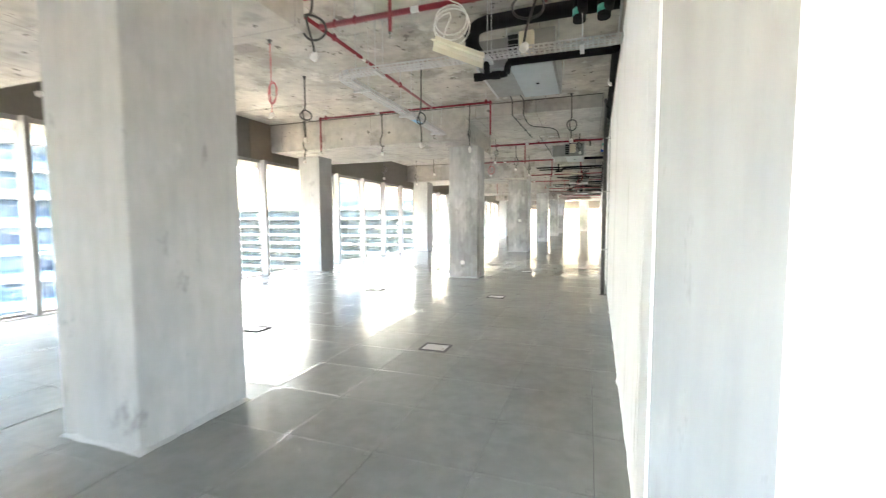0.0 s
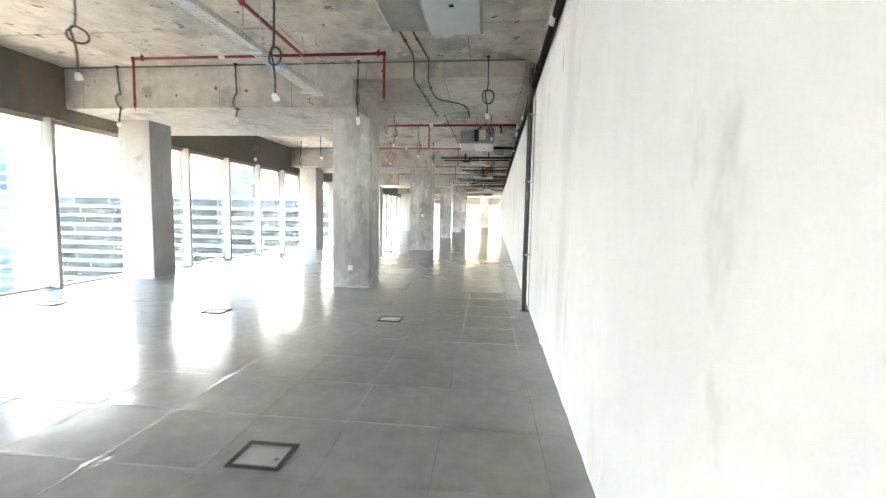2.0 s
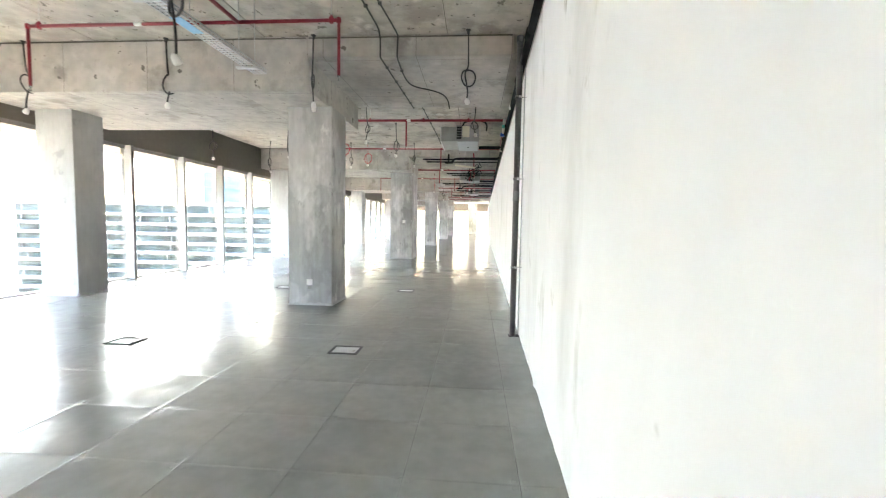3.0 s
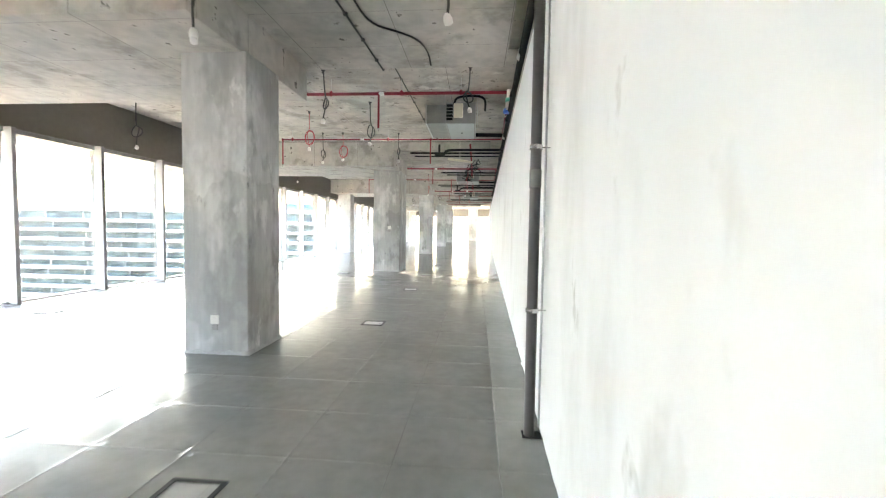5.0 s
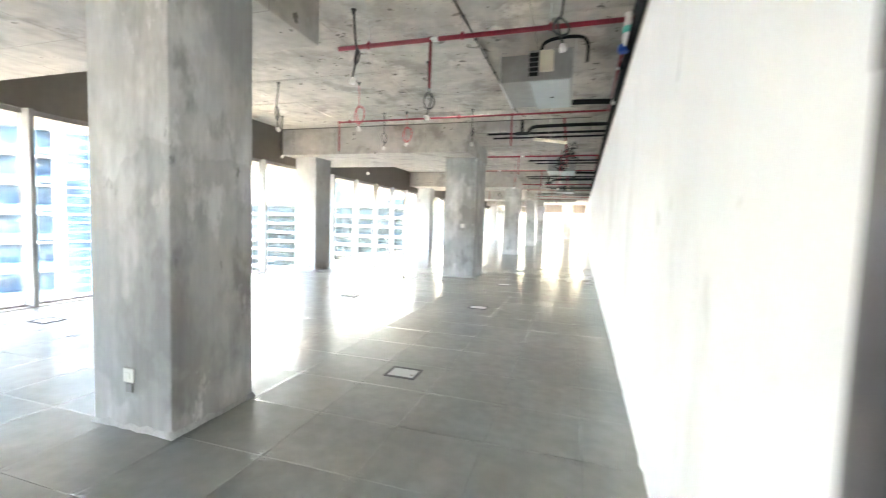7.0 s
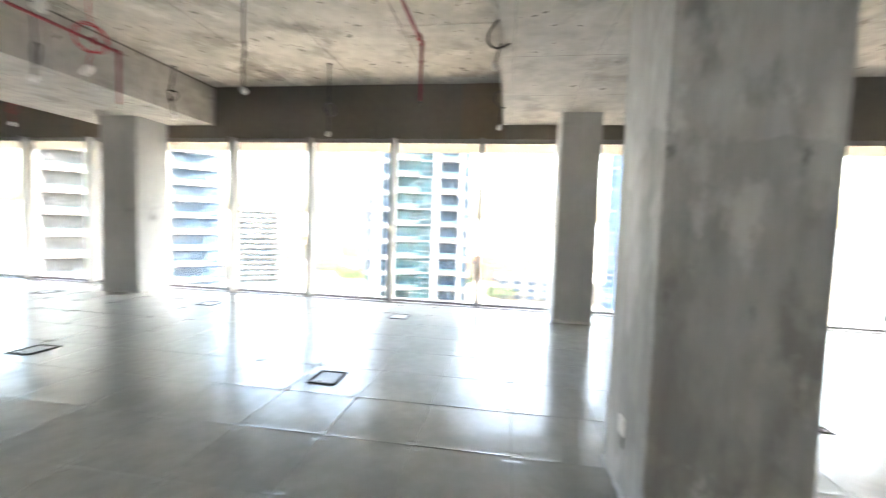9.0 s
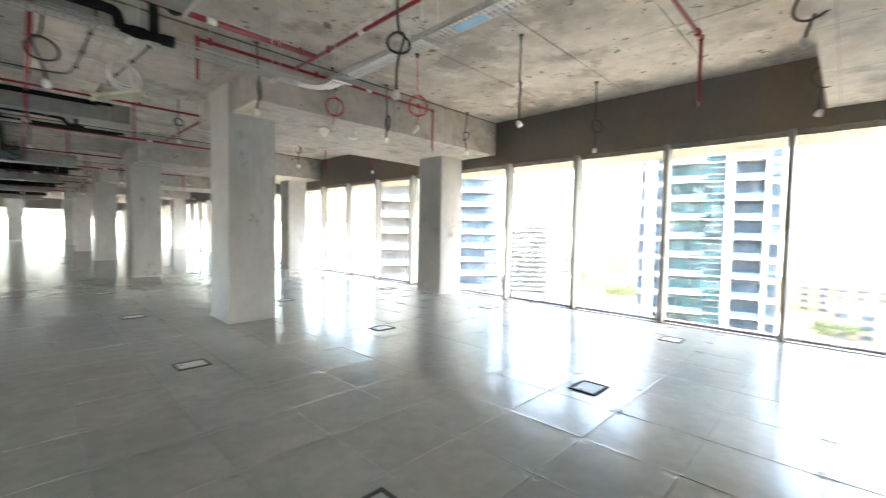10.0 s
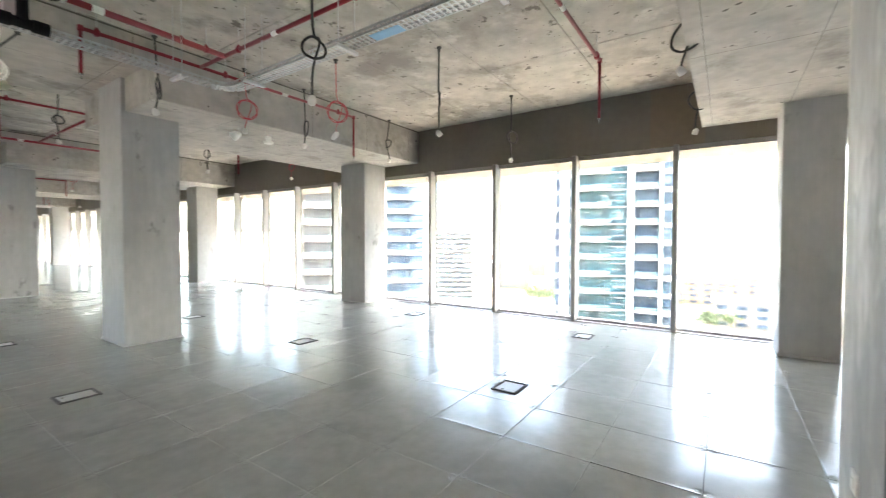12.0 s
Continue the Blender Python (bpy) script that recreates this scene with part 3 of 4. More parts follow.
def sprinkler(runs, drops, hangers, label="red sprinkler pipe hung below the concrete ceiling"):
    """runs: (a, b, radius); drops: (x, y, z from, z to); hangers: (x, y, z)."""
    t = thing("sprinkler_pipe", runs[0][0], label, "sprinkler pipe", "sprinkler pipes")
    for a, b, r in runs:
        part("pipe_run", pipe(a, b, r, 10), RED, t)
        mid = Vector(a).lerp(Vector(b), 0.37)
        d = (Vector(b) - Vector(a)).normalized()
        part("pipe_label", pipe(mid - d * 0.045, mid + d * 0.045, r + 0.0015, 10), WHITEP, t, "pale pipe label")
    for x, y, za, zb in drops:
        d = part("drop", pipe((x, y, za), (x, y, zb), 0.017, 10), RED, t)
        part("elbow", lathe([(0.018, -0.03), (0.026, -0.025), (0.026, 0.022), (0.012, 0.03)], 12, at=(x, y, za)), RED, t)
        part("sprinkler_head", lathe([(0.006, -0.055), (0.014, -0.05), (0.006, -0.045), (0.006, -0.02), (0.016, -0.012), (0.016, 0.0)], 10, at=(x, y, zb)), STEEL, d, "small steel sprinkler head")
    for x, y, z in hangers:
        h = part("hanger", pipe((x, y, z), (x, y, CEIL), 0.004, 6), GALV, t)
        part("ring", lathe([(0.02, -0.03), (0.03, -0.01), (0.03, 0.02), (0.008, 0.055)], 10, at=(x, y, z)), RED, h)
    return t


Z = 3.46
sprinkler([((-3.05, 4.81, Z), (wall_at(4.8), 4.81, Z), 0.030), ((-3.05, 4.27, Z), (-3.05, 8.3, Z), 0.022)], [], [(-2.6, 4.81, Z), (-3.05, 5.1, Z), (-3.05, 6.9, Z), (-1.3, 4.81, Z), (-2.85, 4.81, Z)])
sprinkler([((-5.54, 4.27, Z), (-1.92, 4.27, Z), 0.019)], [(-5.54, 4.27, Z, 2.80), (-1.92, 4.27, Z, 3.02)], [(-5.2, 4.27, Z), (-3.35, 4.27, Z), (-2.05, 4.27, Z)])
sprinkler([((-5.54, 8.30, Z), (-1.92, 8.30, Z), 0.019)], [(-5.54, 8.30, Z, 2.80), (-1.92, 8.30, Z, 2.88)], [(-5.4, 8.3, Z), (-3.6, 8.3, Z), (-2.0, 8.3, Z)])
for k, dy in enumerate((0.0, 8.3, 17.2, 26.5)):
    sprinkler([((-3.1, 12.68 + dy, Z), (wall_at(12.7 + dy), 12.68 + dy, Z), 0.026), ((wall_at(12.7 + dy) - 0.06, 12.7 + dy, Z - 0.02), (wall_at(16 + dy) - 0.06, 16.05 + dy, Z - 0.02), 0.018)], [(-1.92, 12.68 + dy, Z, 2.92)], [(-1.55, 12.68 + dy, Z), (-0.6, 12.68 + dy, Z), (-2.7, 12.68 + dy, Z)])
    sprinkler([((-5.15, 16.08 + dy, Z), (wall_at(16 + dy), 16.08 + dy, Z), 0.019)], [(-5.15, 16.08 + dy, Z, 2.86), (-1.46, 16.08 + dy, Z, 2.88), (-5.15, 16.08 + dy, Z, 2.87)][:2], [(-4.9, 16.08 + dy, Z), (-2.5, 16.08 + dy, Z)])
for dy in (-7.6, -15.0, -22.5, -30.5):
    sprinkler([((-5.54, 8.30 + dy, Z), (-0.2, 8.30 + dy, Z), 0.019), ((-3.05, 4.9 + dy, Z), (-3.05, 8.3 + dy, Z), 0.022)], [(-5.54, 8.30 + dy, Z, 2.80), (-1.92, 8.30 + dy, Z, 2.88)], [(-5.4, 8.3 + dy, Z), (-3.6, 8.3 + dy, Z), (-2.0, 8.3 + dy, Z)])
    sprinkler([((-5.3, 4.8 + dy, Z), (1.5, 4.8 + dy, Z), 0.024)], [(-1.3, 4.8 + dy, Z, 2.95), (-5.3, 4.8 + dy, Z, 2.9)], [(-4.2, 4.8 + dy, Z), (-0.5, 4.8 + dy, Z)])

# ---- perforated cable tray ----


def tray_piece(bm, a, b, width=0.15, lip=0.05, pitch=0.05):
    """A straight perforated channel from a to b, with slots in its base and sides."""
    a, b = Vector(a), Vector(b)
    d = (b - a).normalized()
    s = d.cross(Vector((0, 0, 1))).normalized()
    length = (b - a).length

    def bar(l0, l1, s0, s1, z0, z1):
        vs = [bm.verts.new(a + d * l + s * w + Vector((0, 0, z))) for z in (z0, z1) for w in (s0, s1) for l in (l0, l1)]
        for f in ((0, 2, 3, 1), (4, 5, 7, 6), (0, 1, 5, 4), (2, 6, 7, 3), (0, 4, 6, 2), (1, 3, 7, 5)):
            bm.faces.new([vs[i] for i in f])
    h = width / 2
    for w in (-h, -h * 0.42, h * 0.30, h * 0.88):
        bar(0, length, w, w + h * 0.12, 0, 0.002)
    for sd in (-h, h - 0.002):
        bar(0, length, sd, sd + 0.002, 0, lip * 0.3)
        bar(0, length, sd, sd + 0.002, lip * 0.65, lip)
    n = int(length / pitch)
    for k in range(n + 1):
        l = min(k * pitch, length - 0.015)
        bar(l, l + 0.016, -h, h, 0.0005, 0.0025)
        for sd in (-h, h - 0.002):
            bar(l, l + 0.016, sd, sd + 0.002, 0, lip)
    return bm


t = thing("cable_tray", (-2.95, 5.1, 3.0), "galvanised perforated cable tray hung on threaded rods", "cable tray")
TZ = 2.99
part("tray_section", tray_piece(bmesh.new(), (wall_at(5) - 0.0, 5.10, TZ), (-2.78, 5.06, TZ)), GALV, t)
part("tray_section", tray_piece(bmesh.new(), (-2.97, 5.25, TZ), (-2.93, 8.55, TZ)), GALV, t)
arc = [(-2.78 - 0.19 * math.sin(radians(a)), 5.06 + 0.19 * (1 - math.cos(radians(a))), TZ) for a in range(0, 91, 30)]
bm = bmesh.new()
for a, b in zip(arc, arc[1:]):
    tray_piece(bm, a, b, pitch=0.04)
part("tray_bend", bm, GALV, t)
for x, y in ((-2.45, 5.06), (-1.2, 5.08), (-0.3, 5.1)):
    for o in (-0.09, 0.09):
        part("threaded_rod", pipe((x, y + o, TZ - 0.02), (x, y + o, CEIL), 0.004, 6), GALV, t)
    part("bracket", box(x - 0.02, x + 0.02, y - 0.12, y + 0.12, TZ - 0.03, TZ - 0.004, 0.003, 1), GALV, t)
for y in (5.55, 6.9, 8.3):
    for o in (-0.09, 0.09):
        part("threaded_rod", pipe((-2.95 + o, y, TZ - 0.02), (-2.95 + o, y, CEIL), 0.004, 6), GALV, t)
    part("bracket", box(-3.07, -2.83, y - 0.02, y + 0.02, TZ - 0.03, TZ - 0.004, 0.003, 1), GALV, t)
part("tray_sticker", box(-3.0, -2.9, 7.2, 7.5, TZ - 0.006, TZ - 0.003), BLUEL, t, "blue sticker")

# ---- fan coil units ----


def fan_coil(x, y, z, label):
    t = thing("fan_coil_unit", (x, y, z), label, "fan coil", "fan coil units")
    part("casing", box(x - 0.27, x + 0.25, y - 0.6, y + 0.68, z, z + 0.36, 0.008), GALVD, t)
    part("bottom_panel", box(x - 0.25, x + 0.22, y - 0.58, y + 0.66, z - 0.008, z + 0.002, 0.003, 1), BLUEP, t, "pale blue-grey panel")
    part("drain_cap", box(x - 0.03, x + 0.01, y + 0.08, y + 0.12, z - 0.016, z - 0.008, 0.003, 1), BLACK, t)
    d = part("duct_box", box(x - 0.62, x - 0.272, y - 0.56, y + 0.60, z + 0.008, z + 0.33, 0.008), GALVD, t, "galvanised duct box")
    part("duct_flange", box(x - 0.635, x - 0.615, y - 0.58, y + 0.62, z - 0.006, z + 0.345, 0.003, 1), GALV, d)
    bm = bmesh.new()
    for k in range(5):
        slab(bm, x - 0.26, x - 0.15, y - 0.625, y - 0.6, z + 0.05 + 0.058 * k, z + 0.09 + 0.058 * k)
    part("grille", bm, BLACK, t)
    part("control_box", box(x - 0.13, x + 0.03, y - 0.69, y - 0.6, z + 0.09, z + 0.32, 0.006), CREAM, t, "cream control box")
    for o in ((-0.3, -0.5), (0.28, -0.5), (-0.3, 0.5), (0.28, 0.5)):
        part("threaded_rod", pipe((x + o[0], y + o[1], z + 0.16), (x + o[0], y + o[1], CEIL), 0.005, 6), GALV, t)
    return t


first = fan_coil(-0.84, 6.19, 3.075, "pale blue-grey fan coil unit hung from the ceiling")
for x, y in ((-0.62, 14.0), (-0.5, 22.8), (-0.5, 31.5)):
    fan_coil(x, y, 3.17, "pale blue-grey fan coil unit farther along the walkway")


def duct(x0, x1, y0, y1, z0, z1, mat, label):
    t = thing("air_duct", ((x0 + x1) / 2, (y0 + y1) / 2, z0), label, "duct", "air ducts")
    n = max(1, round((x1 - x0) / 1.2))
    for k in range(n):
        a, b = x0 + (x1 - x0) * k / n, x0 + (x1 - x0) * (k + 1) / n
        part("duct_section", box(a, b - 0.006, y0, y1, z0, z1, 0.008, 1), mat, t)
        part("flange", box(b - 0.03, b - 0.008, y0 - 0.02, y1 + 0.02, z0 - 0.02, z1 + 0.02), mat, t)
    for x in (x0 + 0.3, x1 - 0.3):
        for y in (y0 - 0.01, y1 + 0.01):
            part("threaded_rod", pipe((x, y, z0), (x, y, CEIL), 0.005, 6), GALV, t)
    return t


duct(-1.9, 1.3, 0.1, 0.6, 3.12, 3.42, GALVD, "grey galvanised air duct crossing below the ceiling")
for yy in (-6.6, -9.0, -13.2, -16.0, -20.5, -24.0, -30.0):
    duct(-1.7, edge_at(yy) - 0.1, yy, yy + 0.45, 3.02, 3.32, BLACK if yy in (-9.0, -16.0, -24.0) else GALVD, "black insulated air duct crossing below the ceiling" if yy in (-9.0, -16.0, -24.0) else "galvanised air duct crossing below the ceiling")


def insulated(points, r, label, name="insulated_pipe"):
    t = thing(name, points[0], label, "pipe", "insulated pipes")
    part("pipe_run", tube(points, r, 12, 2), BLACK, t)
    return t


insulated([(-1.40, 5.70, 3.20), (-1.44, 5.44, 3.20), (-1.46, 5.36, 3.26), (-1.45, 5.33, 3.38), (-1.36, 5.33, 3.45), (-1.15, 5.33, 3.46), (0.06, 5.33, 3.47)], 0.078, "thick black insulated pipe bending to the fan coil")
t = insulated([(-1.08, 5.4, 2.925), (-1.07, 5.4, 3.0), (-1.05, 5.4, 3.035), (-0.95, 5.4, 3.04), (0.02, 5.4, 3.03)], 0.038, "black condensate pipe with a trap under the fan coil", "drain_pipe")
part("trap", tube([(-1.43, 5.4, 2.92), (-1.12, 5.4, 2.92), (-1.08, 5.4, 2.93)], 0.036, 12, 1), BLACK, t)
part("end_cap", pipe((-1.44, 5.4, 2.92), (-1.35, 5.4, 2.92), 0.045, 12), BLACK, t)
part("tee", pipe((-1.24, 5.4, 2.92), (-1.15, 5.4, 2.92), 0.045, 12), BLACK, t)
part("riser", tube([(-1.30, 5.4, 2.92), (-1.30, 5.4, 3.14), (-1.27, 5.5, 3.18), (-1.2, 5.62, 3.2)], 0.034, 12, 1), BLACK, t)
for x in (-0.33, -0.11):
    v = thing("pipe_valve", (x, 5.12, 3.40), "black pipe stub with a green band", "valve", "pipe valves")
    part("stub", tube([(x, 5.33, 3.46), (x, 5.16, 3.44), (x, 5.10, 3.40), (x, 5.09, 3.22)], 0.06, 12, 1), BLACK, v)
    part("band", pipe((x, 5.09, 3.33), (x, 5.09, 3.27), 0.064, 14), CYAN, v, "green band")
for dy in (7.6, 16.4, -7.4, -15.0):
    w = wall_at(5.5 + dy) if dy >= 0 else 0.9
    insulated([(-0.75, 5.8 + dy, 3.5), (-0.7, 5.7 + dy, 3.6), (-0.3, 5.66 + dy, 3.6), (-0.2, 5.66 + dy, 3.52), (-0.2, 6.2 + dy, 3.5)], 0.02, "slim black refrigerant pipe bent over the fan coil")
    insulated([(-0.4, 7.3 + dy, 3.3), (-0.2, 7.3 + dy, 3.3), (w, 7.35 + dy, 3.3)], 0.04, "black insulated pipe from the fan coil to the wall")
    yd = 7.75 + dy if dy < 0 else 8.0 + dy
    t = insulated([(-1.1, yd, 3.0), (-1.05, yd, 3.1), (-0.9, yd, 3.12), (w - 0.05, yd, 3.12)], 0.03, "black condensate pipe under the fan coil", "drain_pipe")
    part("trap", pipe((-1.3, yd, 3.0), (-1.08, yd, 3.0), 0.03, 10), BLACK, t)
    part("tee", pipe((-1.2, yd, 3.0), (-1.2, yd, 3.24), 0.026, 10), BLACK, t)
for k, yy in enumerate((1.0, -1.5, -6.4, -9.5, -14.0, -17.0, -22.0, 17.0, 20.8, 25.0, 29.5, 34.0)):
    w = wall_at(yy) if yy > 3 else edge_at(yy) - 0.1
    insulated([(-2.1 if k % 2 else -1.6, yy, 3.30), (w, yy, 3.30)], 0.024, "slim black pipe crossing below the ceiling")
    insulated([(-2.0 if k % 2 else -1.4, yy + 0.14, 3.24), (w, yy + 0.14, 3.24)], 0.02, "slim black pipe crossing below the ceiling")
sprinkler([((-0.61, 4.75, 3.30), (-0.64, -8.0, 3.30), 0.022)], [(-0.62, 0.9, 3.30, 2.85), (-0.63, -3.4, 3.30, 2.85)], [(-0.61, 4.4, 3.30), (-0.62, 2.0, 3.30), (-0.63, -1.0, 3.30), (-0.63, -5.0, 3.30)])

sprinkler([((-0.50, 15.9, 3.30), (-0.52, 35.0, 3.30), 0.020)], [(-0.50, 19.2, 3.30, 2.98), (-0.51, 23.5, 3.30, 2.98)], [(-0.50, 16.6, 3.30), (-0.50, 20.6, 3.30), (-0.51, 25.0, 3.30)])
rb = random.Random(31)
for x, y in ((-0.42, 18.9), (-0.62, 21.4), (-0.4, 24.2), (-0.5, -6.2), (-0.3, -8.1), (-0.75, -10.2)):
    t = thing("cable_bundle", (x, y, CEIL), "tangled bundle of black cables hanging under the ceiling", "cables", "cable bundles")
    for k in range(4):
        p = [(x + 0.03 * k, y, CEIL)]
        for q in range(6):
            p.append((x + rb.gauss(0, 0.12), y + rb.gauss(0, 0.2), 3.38 - 0.06 * q + rb.gauss(0, 0.04)))
        part("cable", tube(p, 0.012, 6, 2), BLACK, t)

# ---- conduits clipped to the ceiling ----


def conduit(points, label="black cable conduit clipped to the ceiling", r=0.011, mat=None):
    t = thing("ceiling_conduit", points[0], label, "conduit", "ceiling conduits")
    part("conduit_tube", tube(points, r, 8, 2), mat or CABLE, t)
    for a, b in zip(points, points[1:]):
        a, b = Vector(a), Vector(b)
        n = int((b - a).length / 0.55)
        for k in range(n):
            c = a.lerp(b, (k + 0.5) / n)
            part("clip", box(c.x - 0.02, c.x + 0.02, c.y - 0.012, c.y + 0.012, c.z - 0.014, c.z + 0.016), CABLE, t)
    return t


zc, zs = CEIL - 0.012, SHAL - 0.012
conduit([(-1.56, 6.8, zc), (-1.54, 8.0, zc), (-1.47, 8.85, zc), (-1.45, 9.16, zc), (-1.45, 9.205, zc - 0.02), (-1.455, 9.21, zc - 0.05), (-1.46, 9.21, zs + 0.03), (-1.46, 9.212, zs), (-1.46, 9.24, zs - 0.006), (-1.47, 9.30, zs - 0.004), (-1.5, 10.1, zs), (-1.42, 10.4, zs), (-1.2, 10.54, zs), (-1.0, 10.75, zs), (-0.92, 11.0, zs - 0.03), (-0.9, 11.1, zs - 0.15)])
conduit([(-1.75, 6.0, zc), (-1.70, 7.97, zc), (-1.65, 8.97, zc), (-1.68, 9.16, zc), (-1.68, 9.205, zc - 0.02), (-1.68, 9.21, zc - 0.05), (-1.68, 9.21, zs + 0.03), (-1.68, 9.212, zs), (-1.68, 9.24, zs - 0.006), (-1.68, 9.30, zs - 0.004), (-1.6, 11.56, zs - 0.004), (-1.6, 11.61, zs - 0.006), (-1.6, 11.628, zs), (-1.59, 11.63, zc - 0.05), (-1.58, 11.66, zc), (-1.56, 12.4, zc), (-1.5, 15.4, zc), (-1.49, 16.7, zc), (-1.34, 17.2, zc)])
conduit([(-1.6, 4.0, zs), (-1.57, 3.4, zs), (-1.44, 1.96, zs), (-1.46, 1.70, zs - 0.004), (-1.47, 1.65, zs - 0.006), (-1.475, 1.632, zs + 0.01), (-1.48, 1.63, zc - 0.05), (-1.5, 1.6, zc), (-1.54, -2.4, zc)])
conduit([(-1.1, 4.9, zc), (-1.08, 4.1, zc), (-1.08, 4.058, zc - 0.03), (-1.08, 4.055, zs + 0.03), (-1.08, 4.05, zs - 0.004), (-1.08, 3.98, zs - 0.004), (-1.06, 1.9, zs), (-0.9, 1.75, zs), (-0.3, 1.72, zs)])
for xx in (-0.07, -0.30):
    insulated([(xx, 5.08, 3.30), (xx, 2.4, 3.30), (xx + 0.03, -6.0, 3.30), (xx + 0.05, -22.0, 3.30)], 0.045, "dark grey pipe hung along the walkway")

for ys in (2.36, 0.45, -1.3):
    t = thing("pipe_support", (-0.3, ys, 3.22), "galvanised strut carrying the two dark pipes", "pipe support", "pipe supports")
    part("strut", box(-0.58, 0.0 if ys > 2 else 0.2, ys - 0.02, ys + 0.02, 3.213, 3.253, 0.003, 1), GALV, t)
    for xx in (-0.5, -0.18):
        part("threaded_rod", pipe((xx, ys, 3.24), (xx, ys, CEIL), 0.005, 6), GALV, t)
    for xx in (-0.06, -0.29):
        part("pipe_clamp", pipe((xx, ys - 0.05, 3.30), (xx, ys + 0.05, 3.30), 0.056, 12), BLACK, t, "black rubber clamp")

# ---- hanging cables with lamp holders ----


def pendant(x, y, zend, seed, red=False, bulb=False, top=CEIL, loop=0.088, turns=1, face=None):
    """A cable hanging from the ceiling, knotted in a loop, with a lamp holder at its end."""
    rr = random.Random(seed)
    col = "red" if red else "grey"
    kind = "a bare bulb" if bulb else "a white lamp holder"
    t = thing("hanging_cable", (x, y, top), f"{col} looped cable hanging from the ceiling with {kind}", "hanging cable", "hanging cables")
    lx, ly = rr.uniform(-0.03, 0.03), rr.uniform(-0.03, 0.03)
    a = rr.uniform(0, 6.28) if face is None else radians(face)
    loop *= rr.uniform(0.8, 1.25)
    zl = zend + (top - zend) * rr.uniform(0.28, 0.42)
    pts = [(x, y, top), (x + lx * 0.4, y + ly * 0.4, top - (top - zl) * 0.4), (x + lx, y + ly, zl + loop)]
    for k in range(1, 2 + 9 * turns):
        f = 2 * math.pi * k / 9
        wob = 1 + 0.12 * math.sin(1.7 * k + seed)
        s = loop * wob * math.sin(f)
        pts.append((x + lx + s * math.cos(a), y + ly + s * math.sin(a) + 0.004 * (k % 9), zl + loop * wob * math.cos(f)))
    pts += [(x + lx * 0.6, y + ly * 0.6, zl - loop - 0.05), (x, y, zend + 0.05), (x - 0.01, y, zend + 0.02)]
    part("cable", tube(pts, 0.0055 if red else 0.0105, 6, 2), REDC if red else CABLE, t)
    part("ceiling_plug", lathe([(0.016, -0.05), (0.018, -0.012), (0.032, -0.01), (0.032, 0)], 10, at=(x, y, top)), CABLE, t)
    tilt = pose(x, y, zend, rr.uniform(-50, 50), rr.uniform(-50, 50), 0)
    h = part("lamp_holder", lathe([(0.018, -0.035), (0.032, -0.03), (0.034, 0.0), (0.026, 0.03), (0.01, 0.045)], 14), WHITEP, t, "white plastic lamp holder")
    h.matrix_basis = Matrix.Translation((-x, -y, -top)) @ tilt
    h.matrix_parent_inverse = Matrix.Identity(4)
    if bulb:
        b = part("bulb", lathe([(0.004, -0.085), (0.022, -0.078), (0.03, -0.055), (0.024, -0.03), (0.014, -0.02)], 12), WHITEP, t)
        b.matrix_basis = Matrix.Translation((-x, -y, -top)) @ tilt
        b.matrix_parent_inverse = Matrix.Identity(4)
    return t


HANG = [(-4.66, 6.65, 2.67, 0, 0), (-6.7, 6.65, 2.67, 0, 0), (-4.2, 5.35, 2.74, 1, 1), (-4.65, 4.12, 2.83, 0, 0), (-2.62, 4.12, 2.84, 0, 0), (-6.64, 4.1, 2.91, 0, 0), (-2.66, 6.82, 2.49, 0, 0),
        (-4.58, 9.2, 2.82, 0, 0), (-2.55, 9.18, 2.81, 0, 1), (-0.55, 9.1, 2.83, 0, 0), (-6.65, 9.2, 2.75, 0, 0), (-3.7, 4.1, 2.86, 1, 0), (-0.71, 4.16, 2.68, 0, 0),
        (-2.69, 12.3, 2.93, 0, 0), (-2.38, 13.9, 2.91, 0, 0), (-3.82, 14.5, 2.93, 1, 0), (-4.25, 16.4, 2.95, 0, 0), (-3.73, 16.4, 3.02, 1, 0), (-0.45, 12.26, 3.07, 0, 0), (-2.31, 16.45, 3.0, 0, 0), (-6.7, 13.4, 2.75, 0, 0), (-6.7, 16.2, 2.78, 0, 0), (-5.2, 14.2, 2.9, 0, 0)]
for k, (x, y, z, r, b) in enumerate(HANG):
    pendant(x, y, z, 10 + k, bool(r), bool(b), loop=0.125 if r else 0.105 if y == 9.2 else 0.095, turns=3 if r else 1, face=150 if r else 90 if y == 9.2 else None)
rr = random.Random(77)
for yb in (20.6, 24.5, 29.0, 33.5, 38.5, 0.8, -2.2, -6.6, -9.6, -13.8, -17.5, -23.0):
    for xb in (-6.6, -4.6, -2.5, -0.7):
        if rr.random() < 0.8:
            pendant(xb + rr.uniform(-0.25, 0.25), yb + rr.uniform(-0.4, 0.4), rr.uniform(2.65, 2.95), rr.randrange(9999), rr.random() < 0.2)

